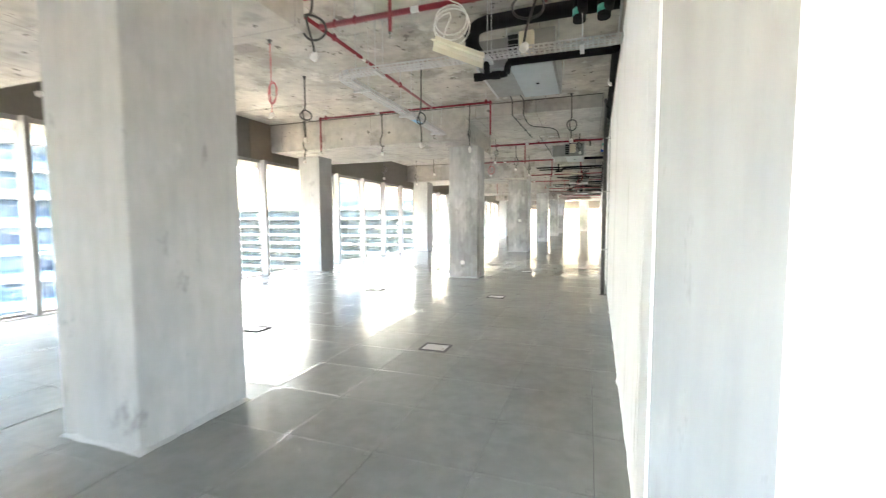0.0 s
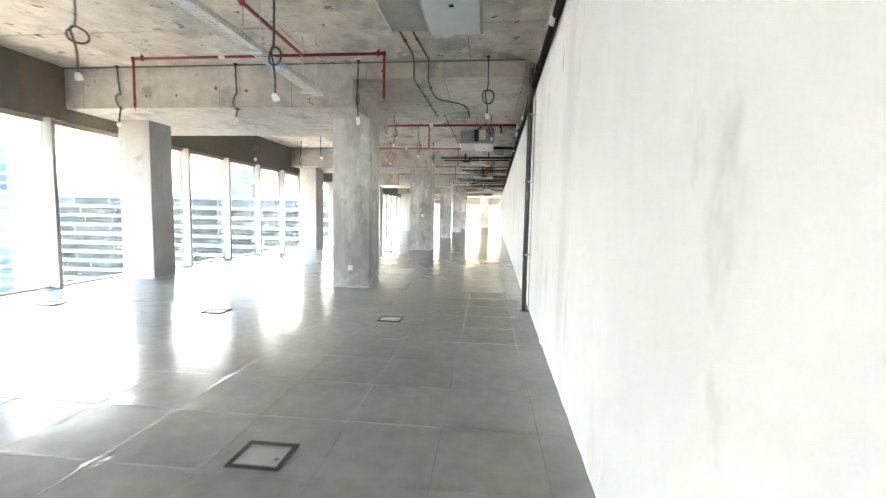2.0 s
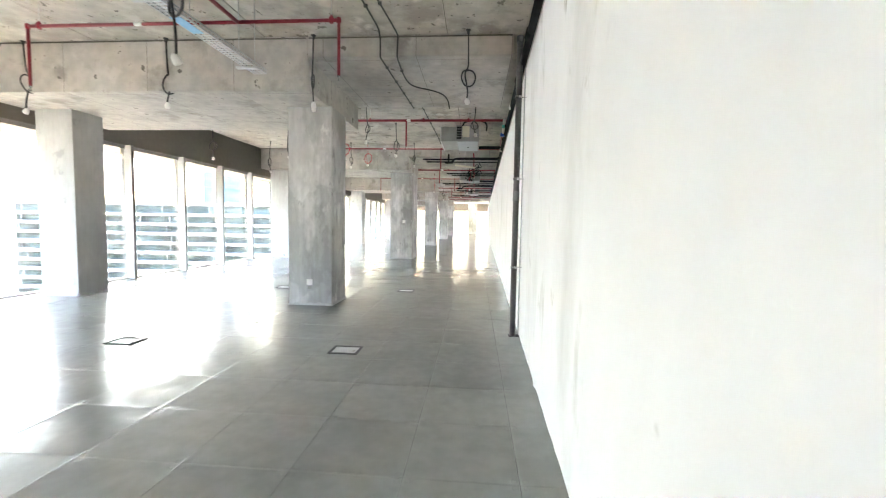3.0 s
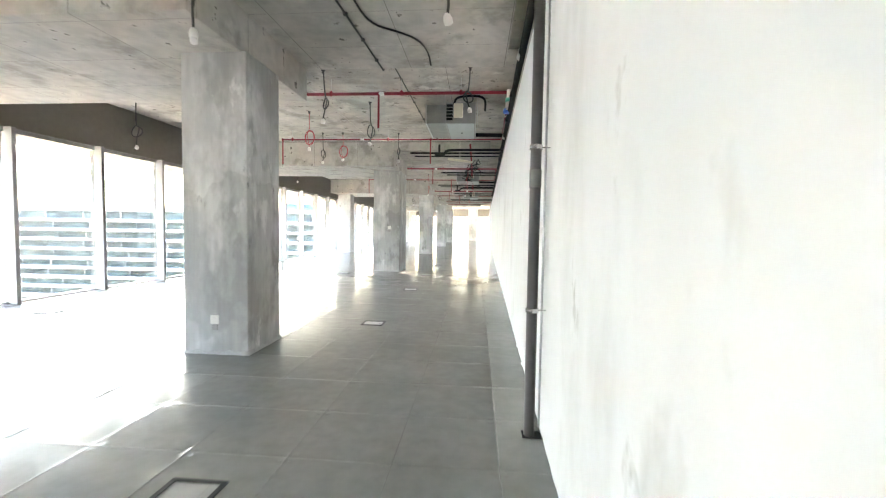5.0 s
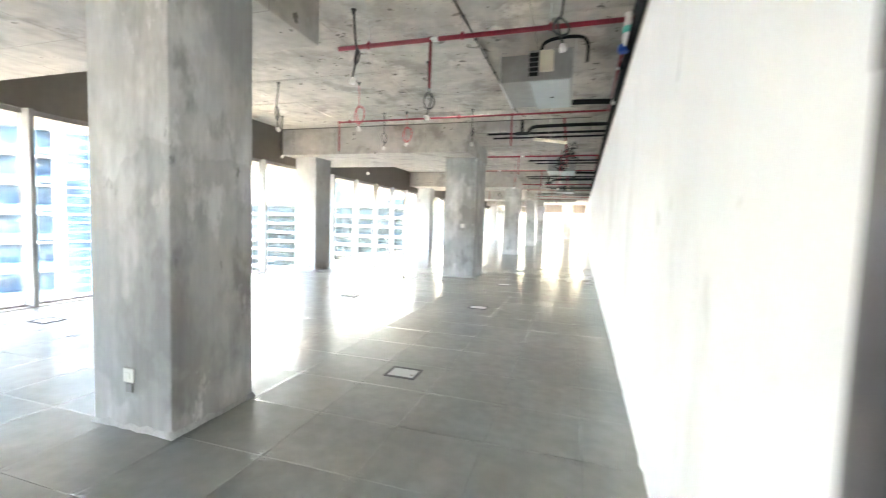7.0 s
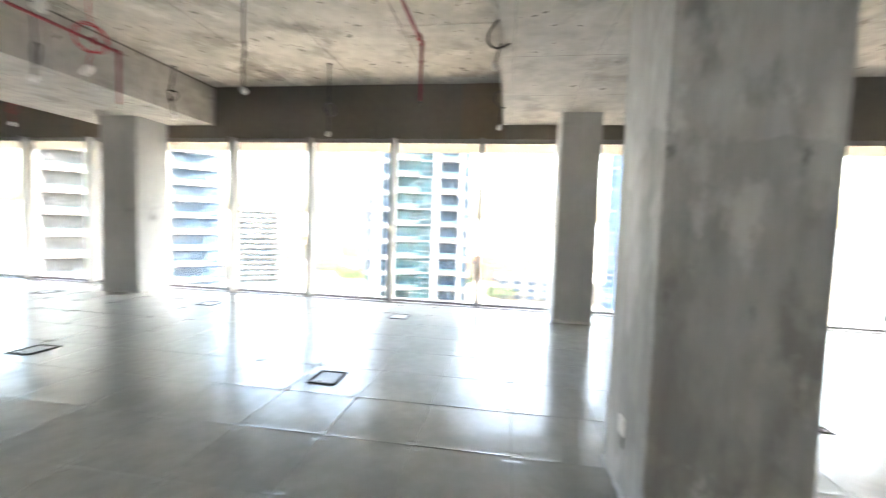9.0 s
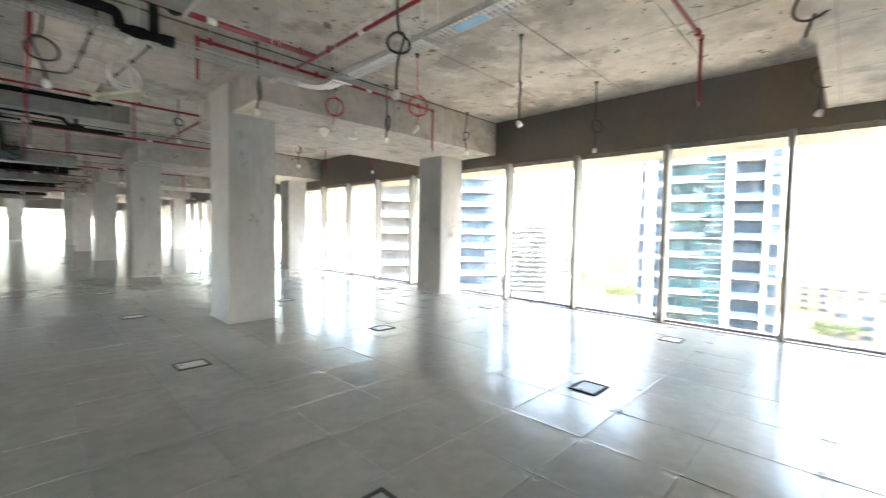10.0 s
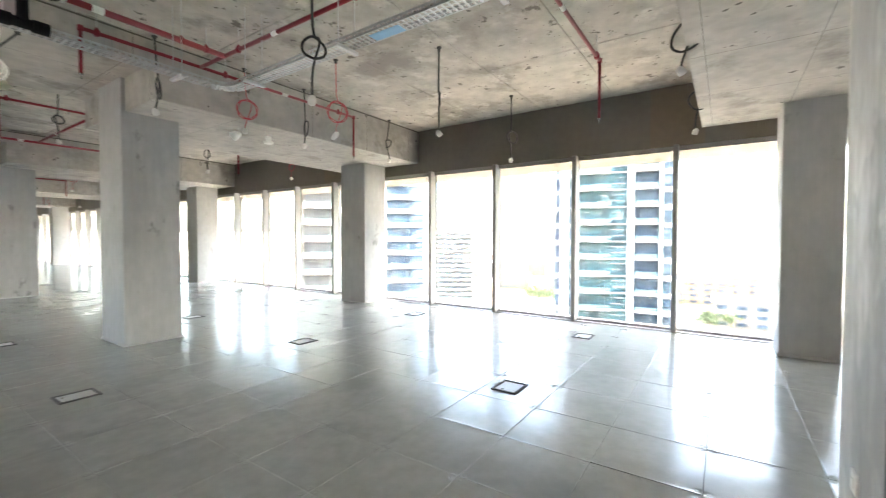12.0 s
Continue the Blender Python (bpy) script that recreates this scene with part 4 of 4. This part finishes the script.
# batten lamp on a coil of white cable
t = thing("batten_lamp", (-1.32, 4.12, 2.74), "cream batten lamp hanging on a coil of white cable", "lamp")
bm = box(-0.215, 0.215, -0.03, 0.03, 0.0, 0.055, 0.006)
bm.transform(pose(-1.243, 4.127, 2.70, -8, 22, 11))
part("lamp_body", bm, CREAM, t)
bm = bmesh.new()
for sgn in (-1, 1):
    vs = [bm.verts.new(q) for q in ((-0.225, sgn * 0.03, 0.02), (0.225, sgn * 0.03, 0.02), (0.225, sgn * 0.08, -0.02), (-0.225, sgn * 0.08, -0.02))]
    f = bm.faces.new(vs)
ex = bmesh.ops.extrude_face_region(bm, geom=bm.faces[:])
bmesh.ops.translate(bm, vec=(0, 0, 0.003), verts=[v for v in ex["geom"] if isinstance(v, bmesh.types.BMVert)])
bm.transform(pose(-1.243, 4.127, 2.70, -8, 22, 11))
part("reflector", bm, CREAM, t)
pts = [(-1.42, 4.1, CEIL), (-1.41, 4.1, 3.2)]
for k in range(28):
    f = 2 * math.pi * k / 9
    pts.append((-1.30 + (0.13 + 0.012 * (k // 9)) * math.sin(f) + 0.004 * (k % 5), 4.10 + 0.02 * (k // 9) + 0.03 * math.sin(f), 2.97 + (0.13 + 0.008 * (k // 9)) * math.cos(f) - 0.003 * k))
pts += [(-1.36, 4.12, 2.86), (-1.36, 4.12, 2.77)]
part("cable_coil", tube(pts, 0.006, 6, 1), WHITEP, t, "coil of white cable")
t = thing("batten_lamp", (-0.75, 15.6, 3.0), "cream batten lamp hanging under the ceiling", "lamp")
bm = box(-0.3, 0.3, -0.05, 0.05, 0.0, 0.05, 0.006)
bm.transform(pose(-0.75, 16.2, 2.95, 6, 6, 10))
part("lamp_body", bm, CREAM, t)
part("cable", tube([(-0.75, 16.2, 3.0), (-0.76, 16.2, 3.3), (-0.75, 16.2, CEIL)], 0.005, 6, 1), WHITEP, t)

# detectors below the beam
for x, y, lab, prof in ((-3.78, 3.72, "white bell-shaped sounder hung below the beam", [(0.02, -0.1), (0.075, -0.03), (0.08, 0.0), (0.02, 0.03)]), (-4.28, 3.75, "grey and white detector hung below the beam", [(0.06, -0.06), (0.075, -0.05), (0.075, -0.03), (0.045, -0.028), (0.045, 0.05)])):
    t = thing("ceiling_detector", (x, y, DEEP - 0.12), lab, "detector")
    part("detector_body", lathe(prof, 16, at=(x, y, DEEP - 0.12)), WHITEP, t)
    for o in (-0.05, 0.05):
        part("suspension_wire", pipe((x + o, y, DEEP - 0.1), (x + o, y, DEEP), 0.003, 6), GALV, t)

# ---- sockets on the columns ----


def wall_plate(x, y, z, size, label):
    t = thing("socket", (x, y, z), label, "socket")
    part("plate", box(x - size / 2, x + size / 2, y - 0.012, y, z - size / 2, z + size / 2, 0.003, 1), WHITEP, t)
    part("rocker", box(x - size * 0.2, x + size * 0.2, y - 0.017, y - 0.012, z - size * 0.22, z + size * 0.22, 0.002, 1), WHITEP, t)
    part("conduit_box", box(x - size * 0.32, x + size * 0.32, y - 0.008, y, z - size * 1.25, z - size * 0.62, 0.002, 1), PIER, t, "grey mortar patch")


wall_plate(-2.95, 10.01, 0.36, 0.09, "white square socket on the concrete column")
wall_plate(-2.92, 18.3, 1.32, 0.10, "white thermostat on the concrete column")

# ---- floor boxes ----


def floor_box(x, y):
    t = thing("floor_box", (x, y, 0.0), "square floor box with a dark frame and steel lid", "floor box", "floor boxes")
    bm = bmesh.new()
    o, i, p, q = 0.148, 0.124, 0.125, 0.101
    for a in ((-o, o, -p, -q), (-o, o, q, p), (-o, -i, -q, q), (i, o, -q, q)):
        slab(bm, x + a[0], x + a[1], y + a[2], y + a[3], 0.0, 0.010)
    part("frame", bm, FBOX, t, "dark grey plastic frame")
    part("lid", box(x - i, x + i - 0.052, y - q, y + q, 0.0, 0.004, 0.001, 1), LID, t, "brushed steel lid")
    part("cable_flap", box(x + i - 0.05, x + i, y - q, y + q, 0.0, 0.005, 0.001, 1), LID, t)
    part("latch", lathe([(0.014, 0.0), (0.014, 0.008)], 10, at=(x + i - 0.03, y - 0.03, 0)), STEEL, t)
    return t


fb = floor_box(-1.70, 4.81)
for y in (-13.6, -10.4, -7.2, -4.3, -1.3, 1.75, 4.81, 7.87, 11.58, 14.8, 17.6, 20.6, 24.4, 28.0, 32.0):
    for x in (-1.70, -4.08, -6.55):
        if (x, y) != (-1.70, 4.81):
            copy_thing(fb, pose(x, y, 0.0))

# ---- outside: towers, ground, trees ----
GROUND_Z = -42.0


def at_rot(bm, c, deg):
    bm.transform(pose(c[0], c[1], c[2], 0, 0, deg))
    return bm


def tower(c, deg, width, depth, floors, fh, label, zones, glass, start=0):
    """A tower whose front looks along its own +x; zones across it (from -width/2) say where piers, balconies and bands lie."""
    t = thing("apartment_tower", c, label, "tower", "apartment towers")
    h = floors * fh
    part("wall", at_rot(box(-depth, -1.2, -width / 2, width / 2, 0, h), c, deg), glass, t)
    for k0, k1, kind in zones:
        if kind == "pier":
            part("pier", at_rot(box(-1.6, 0.3, k0, k1, 0, h + 1.5), c, deg), TWHITE, t)
        elif kind == "dark":
            part("window_strip", at_rot(box(-1.4, -1.15, k0, k1, 0, h), c, deg), TDARK, t)
        elif kind == "round":
            part("window_strip", at_rot(box(-1.4, -1.12, k0, k1, 0, h), c, deg), TDARK, t)
    for f in range(start, floors):
        z = f * fh
        fl = part("storey", at_rot(slab(bmesh.new(), -depth - 0.1, -0.9, -width / 2 - 0.1, width / 2 + 0.1, z - 0.13, z + 0.09), c, deg), TWHITE, t)
        for k0, k1, kind in zones:
            if kind in ("balcony", "round"):
                bm = slab(bmesh.new(), -1.2, 0.7, k0, k1, z - 0.16, z + 0.10)
                slab(bm, 0.5, 0.65, k0, k1 - (k1 - k0) * (0.2 if f % 3 else 0.45), z + 0.10, z + 0.32)
                b = part("balcony", at_rot(bm, c, deg), TWHITE, t)
                part("railing", at_rot(box(0.56, 0.6, k0, k1, z + 0.30, z + 1.0), c, deg), TRAIL, b)
                if kind == "round":
                    continue
                n = max(1, int((k1 - k0) / 2.4))
                bm = bmesh.new()
                for i in range(n):
                    u = k0 + (i + 0.5) * (k1 - k0) / n
                    slab(bm, -1.2, -1.08, u - 0.52, u - 0.46, z + 0.25, z + fh - 0.9)
                    slab(bm, -1.2, -1.08, u + 0.46, u + 0.52, z + 0.25, z + fh - 0.9)
                    slab(bm, -1.2, -1.08, u - 0.55, u + 0.55, z + fh - 1.0, z + fh - 0.9)
                part("window_frame", at_rot(bm, c, deg), TWHITE, t)
            elif kind == "bands":
                bm = bmesh.new()
                for q in (0.35, 0.7):
                    slab(bm, -1.0, -0.9, k0, k1, z + fh * q - 0.045, z + fh * q + 0.045)
                part("window_frame", at_rot(bm, c, deg), TWHITE, t)
            elif kind == "dark":
                part("window_sill", at_rot(box(-1.2, -0.8, k0, k1, z + fh * 0.78, z + fh * 1.05), c, deg), TWHITE, t)
    return t


Z1 = [(-10.4, -9.6, "dark"), (-9.4, -7.8, "pier"), (-7.6, -6.3, "dark"), (-6.1, 0.0, "balcony"), (0.0, 2.7, "bands"), (2.8, 4.0, "pier"), (4.2, 8.0, "round"), (8.2, 8.8, "pier"), (9.2, 10.4, "dark")]
tower((-84.0, -8.4, GROUND_Z), 12.5, 21, 20, 25, 3.3, "white and teal glass apartment tower with balconies", Z1, TTEAL, 6)
tower((-72.0, -60.0, GROUND_Z), 43, 26, 20, 25, 3.3, "blue glass apartment tower with white floor bands", [(-13, -9, "bands"), (-9, -3, "balcony"), (-3, 3, "bands"), (3, 4, "pier"), (4, 11, "balcony"), (11, 13, "bands")], TBLUE, 6)
tower((-62.0, 35.3, GROUND_Z), -28, 25, 20, 25, 3.3, "blue glass apartment tower with white floor bands", [(-12.5, -7, "bands"), (-7, -1, "balcony"), (-1, 1, "pier"), (1, 7, "balcony"), (7, 8, "pier"), (8, 12.5, "bands")], TBLUE, 6)
tower((-55.5, -57.0, GROUND_Z), 50, 9, 10, 25, 3.3, "grey apartment tower with stacked white balconies", [(-4.4, -3.6, "pier"), (-3.6, 2.6, "balcony"), (2.6, 3.2, "pier"), (3.2, 4.5, "dark")], TPALE, 6)
tower((-250.0, -150.0, GROUND_Z), 32, 26, 20, 15, 3.4, "pale white tower far off", [(-13, 13, "balcony")], TPALE, 0)
tower((-330.0, -140.0, GROUND_Z), 24, 24, 20, 38, 3.4, "pale grey high tower far off", [(-12, -6, "bands"), (6, 12, "bands")], TPALE, 0)
tower((-300.0, -95.0, GROUND_Z), 20, 12, 12, 16, 3.4, "pale grey tower far off", [(-6, 6, "bands")], TPALE, 0)
tower((-118.0, 190.0, GROUND_Z), -58, 16, 16, 30, 3.4, "pale glass tower behind the banded block", [(-8, 8, "bands")], TBLUE, 8)
tower((-85.0, 200.0, GROUND_Z), -66, 14, 14, 16, 3.4, "pale glass block behind the banded block", [(-7, 7, "bands")], TBLUE, 8)

# the long block with white bands
t = thing("office_block", (-90, 120, GROUND_Z), "long office block with green glass and white bands", "office block")
part("wall", box(-140, -46, 120, 150, GROUND_Z, 4.9), TGREEN, t)
part("roof", box(-141, -45, 119, 151, 4.9, 5.7), TWHITE, t)
for f in range(16):
    z = GROUND_Z + 2.8 * f + 1.8
    part("balcony_band", box(-141, -45, 118.2, 120.1, z, z + 0.8), TWHITE, t)
    bm = bmesh.new()
    for k in range(8):
        u = -140 + 11.9 * k + (2.6 if (k * 7 + f) % 5 == 0 else 0) + 1.1 * (f % 3)
        slab(bm, u - 0.07, u + 0.07, 119.6, 119.95, z + 0.8, z + 2.8)
    part("window_frame", bm, TWHITE, t)
bm = bmesh.new()
for k in range(9):
    slab(bm, -66 + 0.9 * k, -65.7 + 0.9 * k, 122, 122.3, 5.7, 8.3)
part("roof_screen", bm, TWHITE, t)

tagged(part("ground", box(-4800, 4800, -4800, 4800, GROUND_Z - 1, GROUND_Z), SAND), "pale sandy ground with paving", "ground", kind="structure")
# added ring that glows faintly as painted haze and covers the far ground
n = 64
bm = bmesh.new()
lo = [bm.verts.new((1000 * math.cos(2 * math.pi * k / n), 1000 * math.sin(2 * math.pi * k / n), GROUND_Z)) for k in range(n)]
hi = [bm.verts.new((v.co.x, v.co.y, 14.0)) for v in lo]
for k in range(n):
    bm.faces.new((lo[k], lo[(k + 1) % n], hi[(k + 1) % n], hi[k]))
tagged(part("backdrop", bm, HAZE_GLOW), "glowing backdrop ring painted as pale haze, hiding the far horizon", "backdrop", kind="structure")
rb = thing("road", (-190, -110, GROUND_Z), "pale asphalt road with a curved drive", "road", kind="structure")
part("road_strip", box(-230, -214, -400, 400, GROUND_Z + 0.0, GROUND_Z + 0.05), ASPH, rb)
bm = bmesh.new()
n = 48
ring = [[bm.verts.new((-288 + r * math.cos(6.2832 * k / n), -168 + r * math.sin(6.2832 * k / n), GROUND_Z + 0.06)) for k in range(n)] for r in (20, 32)]
for k in range(n):
    bm.faces.new((ring[0][k], ring[0][(k + 1) % n], ring[1][(k + 1) % n], ring[1][k]))
part("road_ring", bm, ASPH, rb)
tagged(part("lawn", lathe([(30, 0), (30, 0.1)], 40, at=(-345, -145, GROUND_Z)), GRASS), "patch of dry lawn by the drive", "lawn", kind="structure")
rr = random.Random(9)
for k, (x, y, w, d, h) in enumerate(((-520, -215, 80, 40, 22), (-480, -150, 60, 30, 14), (-420, -60, 60, 30, 12), (-340, 0, 70, 40, 19), (-260, 40, 70, 30, 12), (-280, -185, 90, 40, 9), (-430, -230, 90, 30, 16))):
    t = thing("low_building", (x, y, GROUND_Z), "pale low building with rows of dark windows", "building", "low buildings")
    part("wall", box(x - d / 2, x + d / 2, y - w / 2, y + w / 2, GROUND_Z, GROUND_Z + h), TAN if k in (0, 1, 2, 3) else SAND, t)
    part("roof", box(x - d / 2 - 0.5, x + d / 2 + 0.5, y - w / 2 - 0.5, y + w / 2 + 0.5, GROUND_Z + h, GROUND_Z + h + 0.8), TWHITE, t)
    for f in range(int(h / 4)):
        for q in range(int(w / 8)):
            u = y - w / 2 + 4 + 8 * q
            part("window", box(x + d / 2, x + d / 2 + 0.2, u - 2.2, u + 2.2, GROUND_Z + 4 * f + 1.2, GROUND_Z + 4 * f + 3.0), TDARK, t)


def tree(x, y, h, seed):
    r = random.Random(seed)
    t = thing("tree", (x, y, GROUND_Z), "green street tree with an uneven crown", "tree", "street trees")
    bm = tube([(x, y, GROUND_Z), (x + 0.2, y, GROUND_Z + h * 0.5)], 0.22, 7, 0)
    for k in range(4):
        a = 1.57 * k + r.random()
        tube([(x + 0.2, y, GROUND_Z + h * 0.4), (x + math.cos(a) * h * 0.25, y + math.sin(a) * h * 0.25, GROUND_Z + h * 0.75)], 0.09, 5, 0, bm)
    part("trunk", bm, BARK, t)
    bm = bmesh.new()
    lumps = [(r.gauss(0, h * 0.2), r.gauss(0, h * 0.2), h * r.uniform(0.55, 0.95), h * r.uniform(0.1, 0.2)) for _ in range(9)]
    for k in range(420):
        lx, ly, lz, lr = lumps[k % 9]
        v = Vector((r.gauss(0, 1), r.gauss(0, 1), r.gauss(0, 1))).normalized() * lr * r.uniform(0.5, 1.1)
        c = Vector((x + lx, y + ly, GROUND_Z + lz)) + v
        m = Euler((r.random() * 6, r.random() * 6, r.random() * 6)).to_matrix()
        s = r.uniform(0.22, 0.5)
        bm.faces.new([bm.verts.new(c + m @ Vector(q)) for q in ((-s, 0, 0), (0, -s * 0.6, 0.05), (s, 0, 0), (0, s * 0.6, -0.05))])
    part("crown", bm, LEAF, t)


for k in range(40):
    if k < 14:
        tree(-262 + rr.gauss(0, 14), -88 + rr.gauss(0, 9), rr.uniform(9, 14), 100 + k)
    elif k < 22:
        tree(-231 + rr.gauss(0, 10), 5 + rr.gauss(0, 9), rr.uniform(7, 11), 100 + k)
    else:
        tree(-240 - 130 * rr.random(), -190 + 240 * rr.random(), rr.uniform(7, 11), 100 + k)
for k in range(8):
    tree(-60 - 20 * rr.random(), 98 + 14 * rr.random(), rr.uniform(7, 12), 300 + k)

# ---- floor tiles, last ----
TS, TX, TY = 0.6, -2.56, 7.65


def tile_mesh(lumps):
    bm = box(-0.2994, 0.2994, -0.2994, 0.2994, -0.03, 0.0, 0.0)
    if lumps:
        top = [e for e in bm.edges if all(v.co.z > -0.001 for v in e.verts)]
        bmesh.ops.bevel(bm, geom=top, offset=0.002, segments=1, affect="EDGES")
        for sx in (-1, 1):
            for sy in (-1, 1):
                lathe([(0.016, -0.001), (0.011, 0.0014), (0.004, 0.0026)], 8, bm, (sx * 0.272, sy * 0.272, 0))
    return bm


bm = tile_mesh(True)
base = part("tile", bm, FLOOR, floor)
base.location = (TX + 0.3, TY + 0.3, 0)
tr = random.Random(21)
NX, NY = range(-5, 5), range(-13, 17)
for i in NX:
    for j in NY:
        if (i, j) != (0, 0):
            o = base.copy()
            scene.collection.objects.link(o)
            o.location = (TX + 0.6 * i + 0.3, TY + 0.6 * j + 0.3, tr.uniform(-0.0008, 0.0008))
            o.rotation_euler = (tr.gauss(0, 0.0024), tr.gauss(0, 0.0024), 0)
bm = bmesh.new()
for i in range(-9, 20):
    for j in range(-83, 81):
        if i in NX and j in NY:
            continue
        x, y = TX + 0.6 * i, TY + 0.6 * j
        if x < WIN_X - 0.5 or (y > 3.2 and x > 1.6) or x > edge_at(y) - 0.2:
            continue
        g = [tr.gauss(0, 0.0005) for _ in range(4)]
        vs = [bm.verts.new((x + a, y + b, g[k])) for k, (a, b) in enumerate(((0.0006, 0.0006), (0.5994, 0.0006), (0.5994, 0.5994), (0.0006, 0.5994)))]
        bm.faces.new(vs)
        lo = [bm.verts.new((v.co.x, v.co.y, -0.03)) for v in vs]
        for k in range(4):
            bm.faces.new((vs[k], lo[k], lo[(k + 1) % 4], vs[(k + 1) % 4]))
me = bpy.data.meshes.new("floor_tiles")
bm.to_mesh(me)
bm.free()
me.materials.append(FLOOR)
ft = new("floor_tiles", me)
ft.parent = floor
tagged(ft, "grey square floor tiles farther off", kind="stuff")
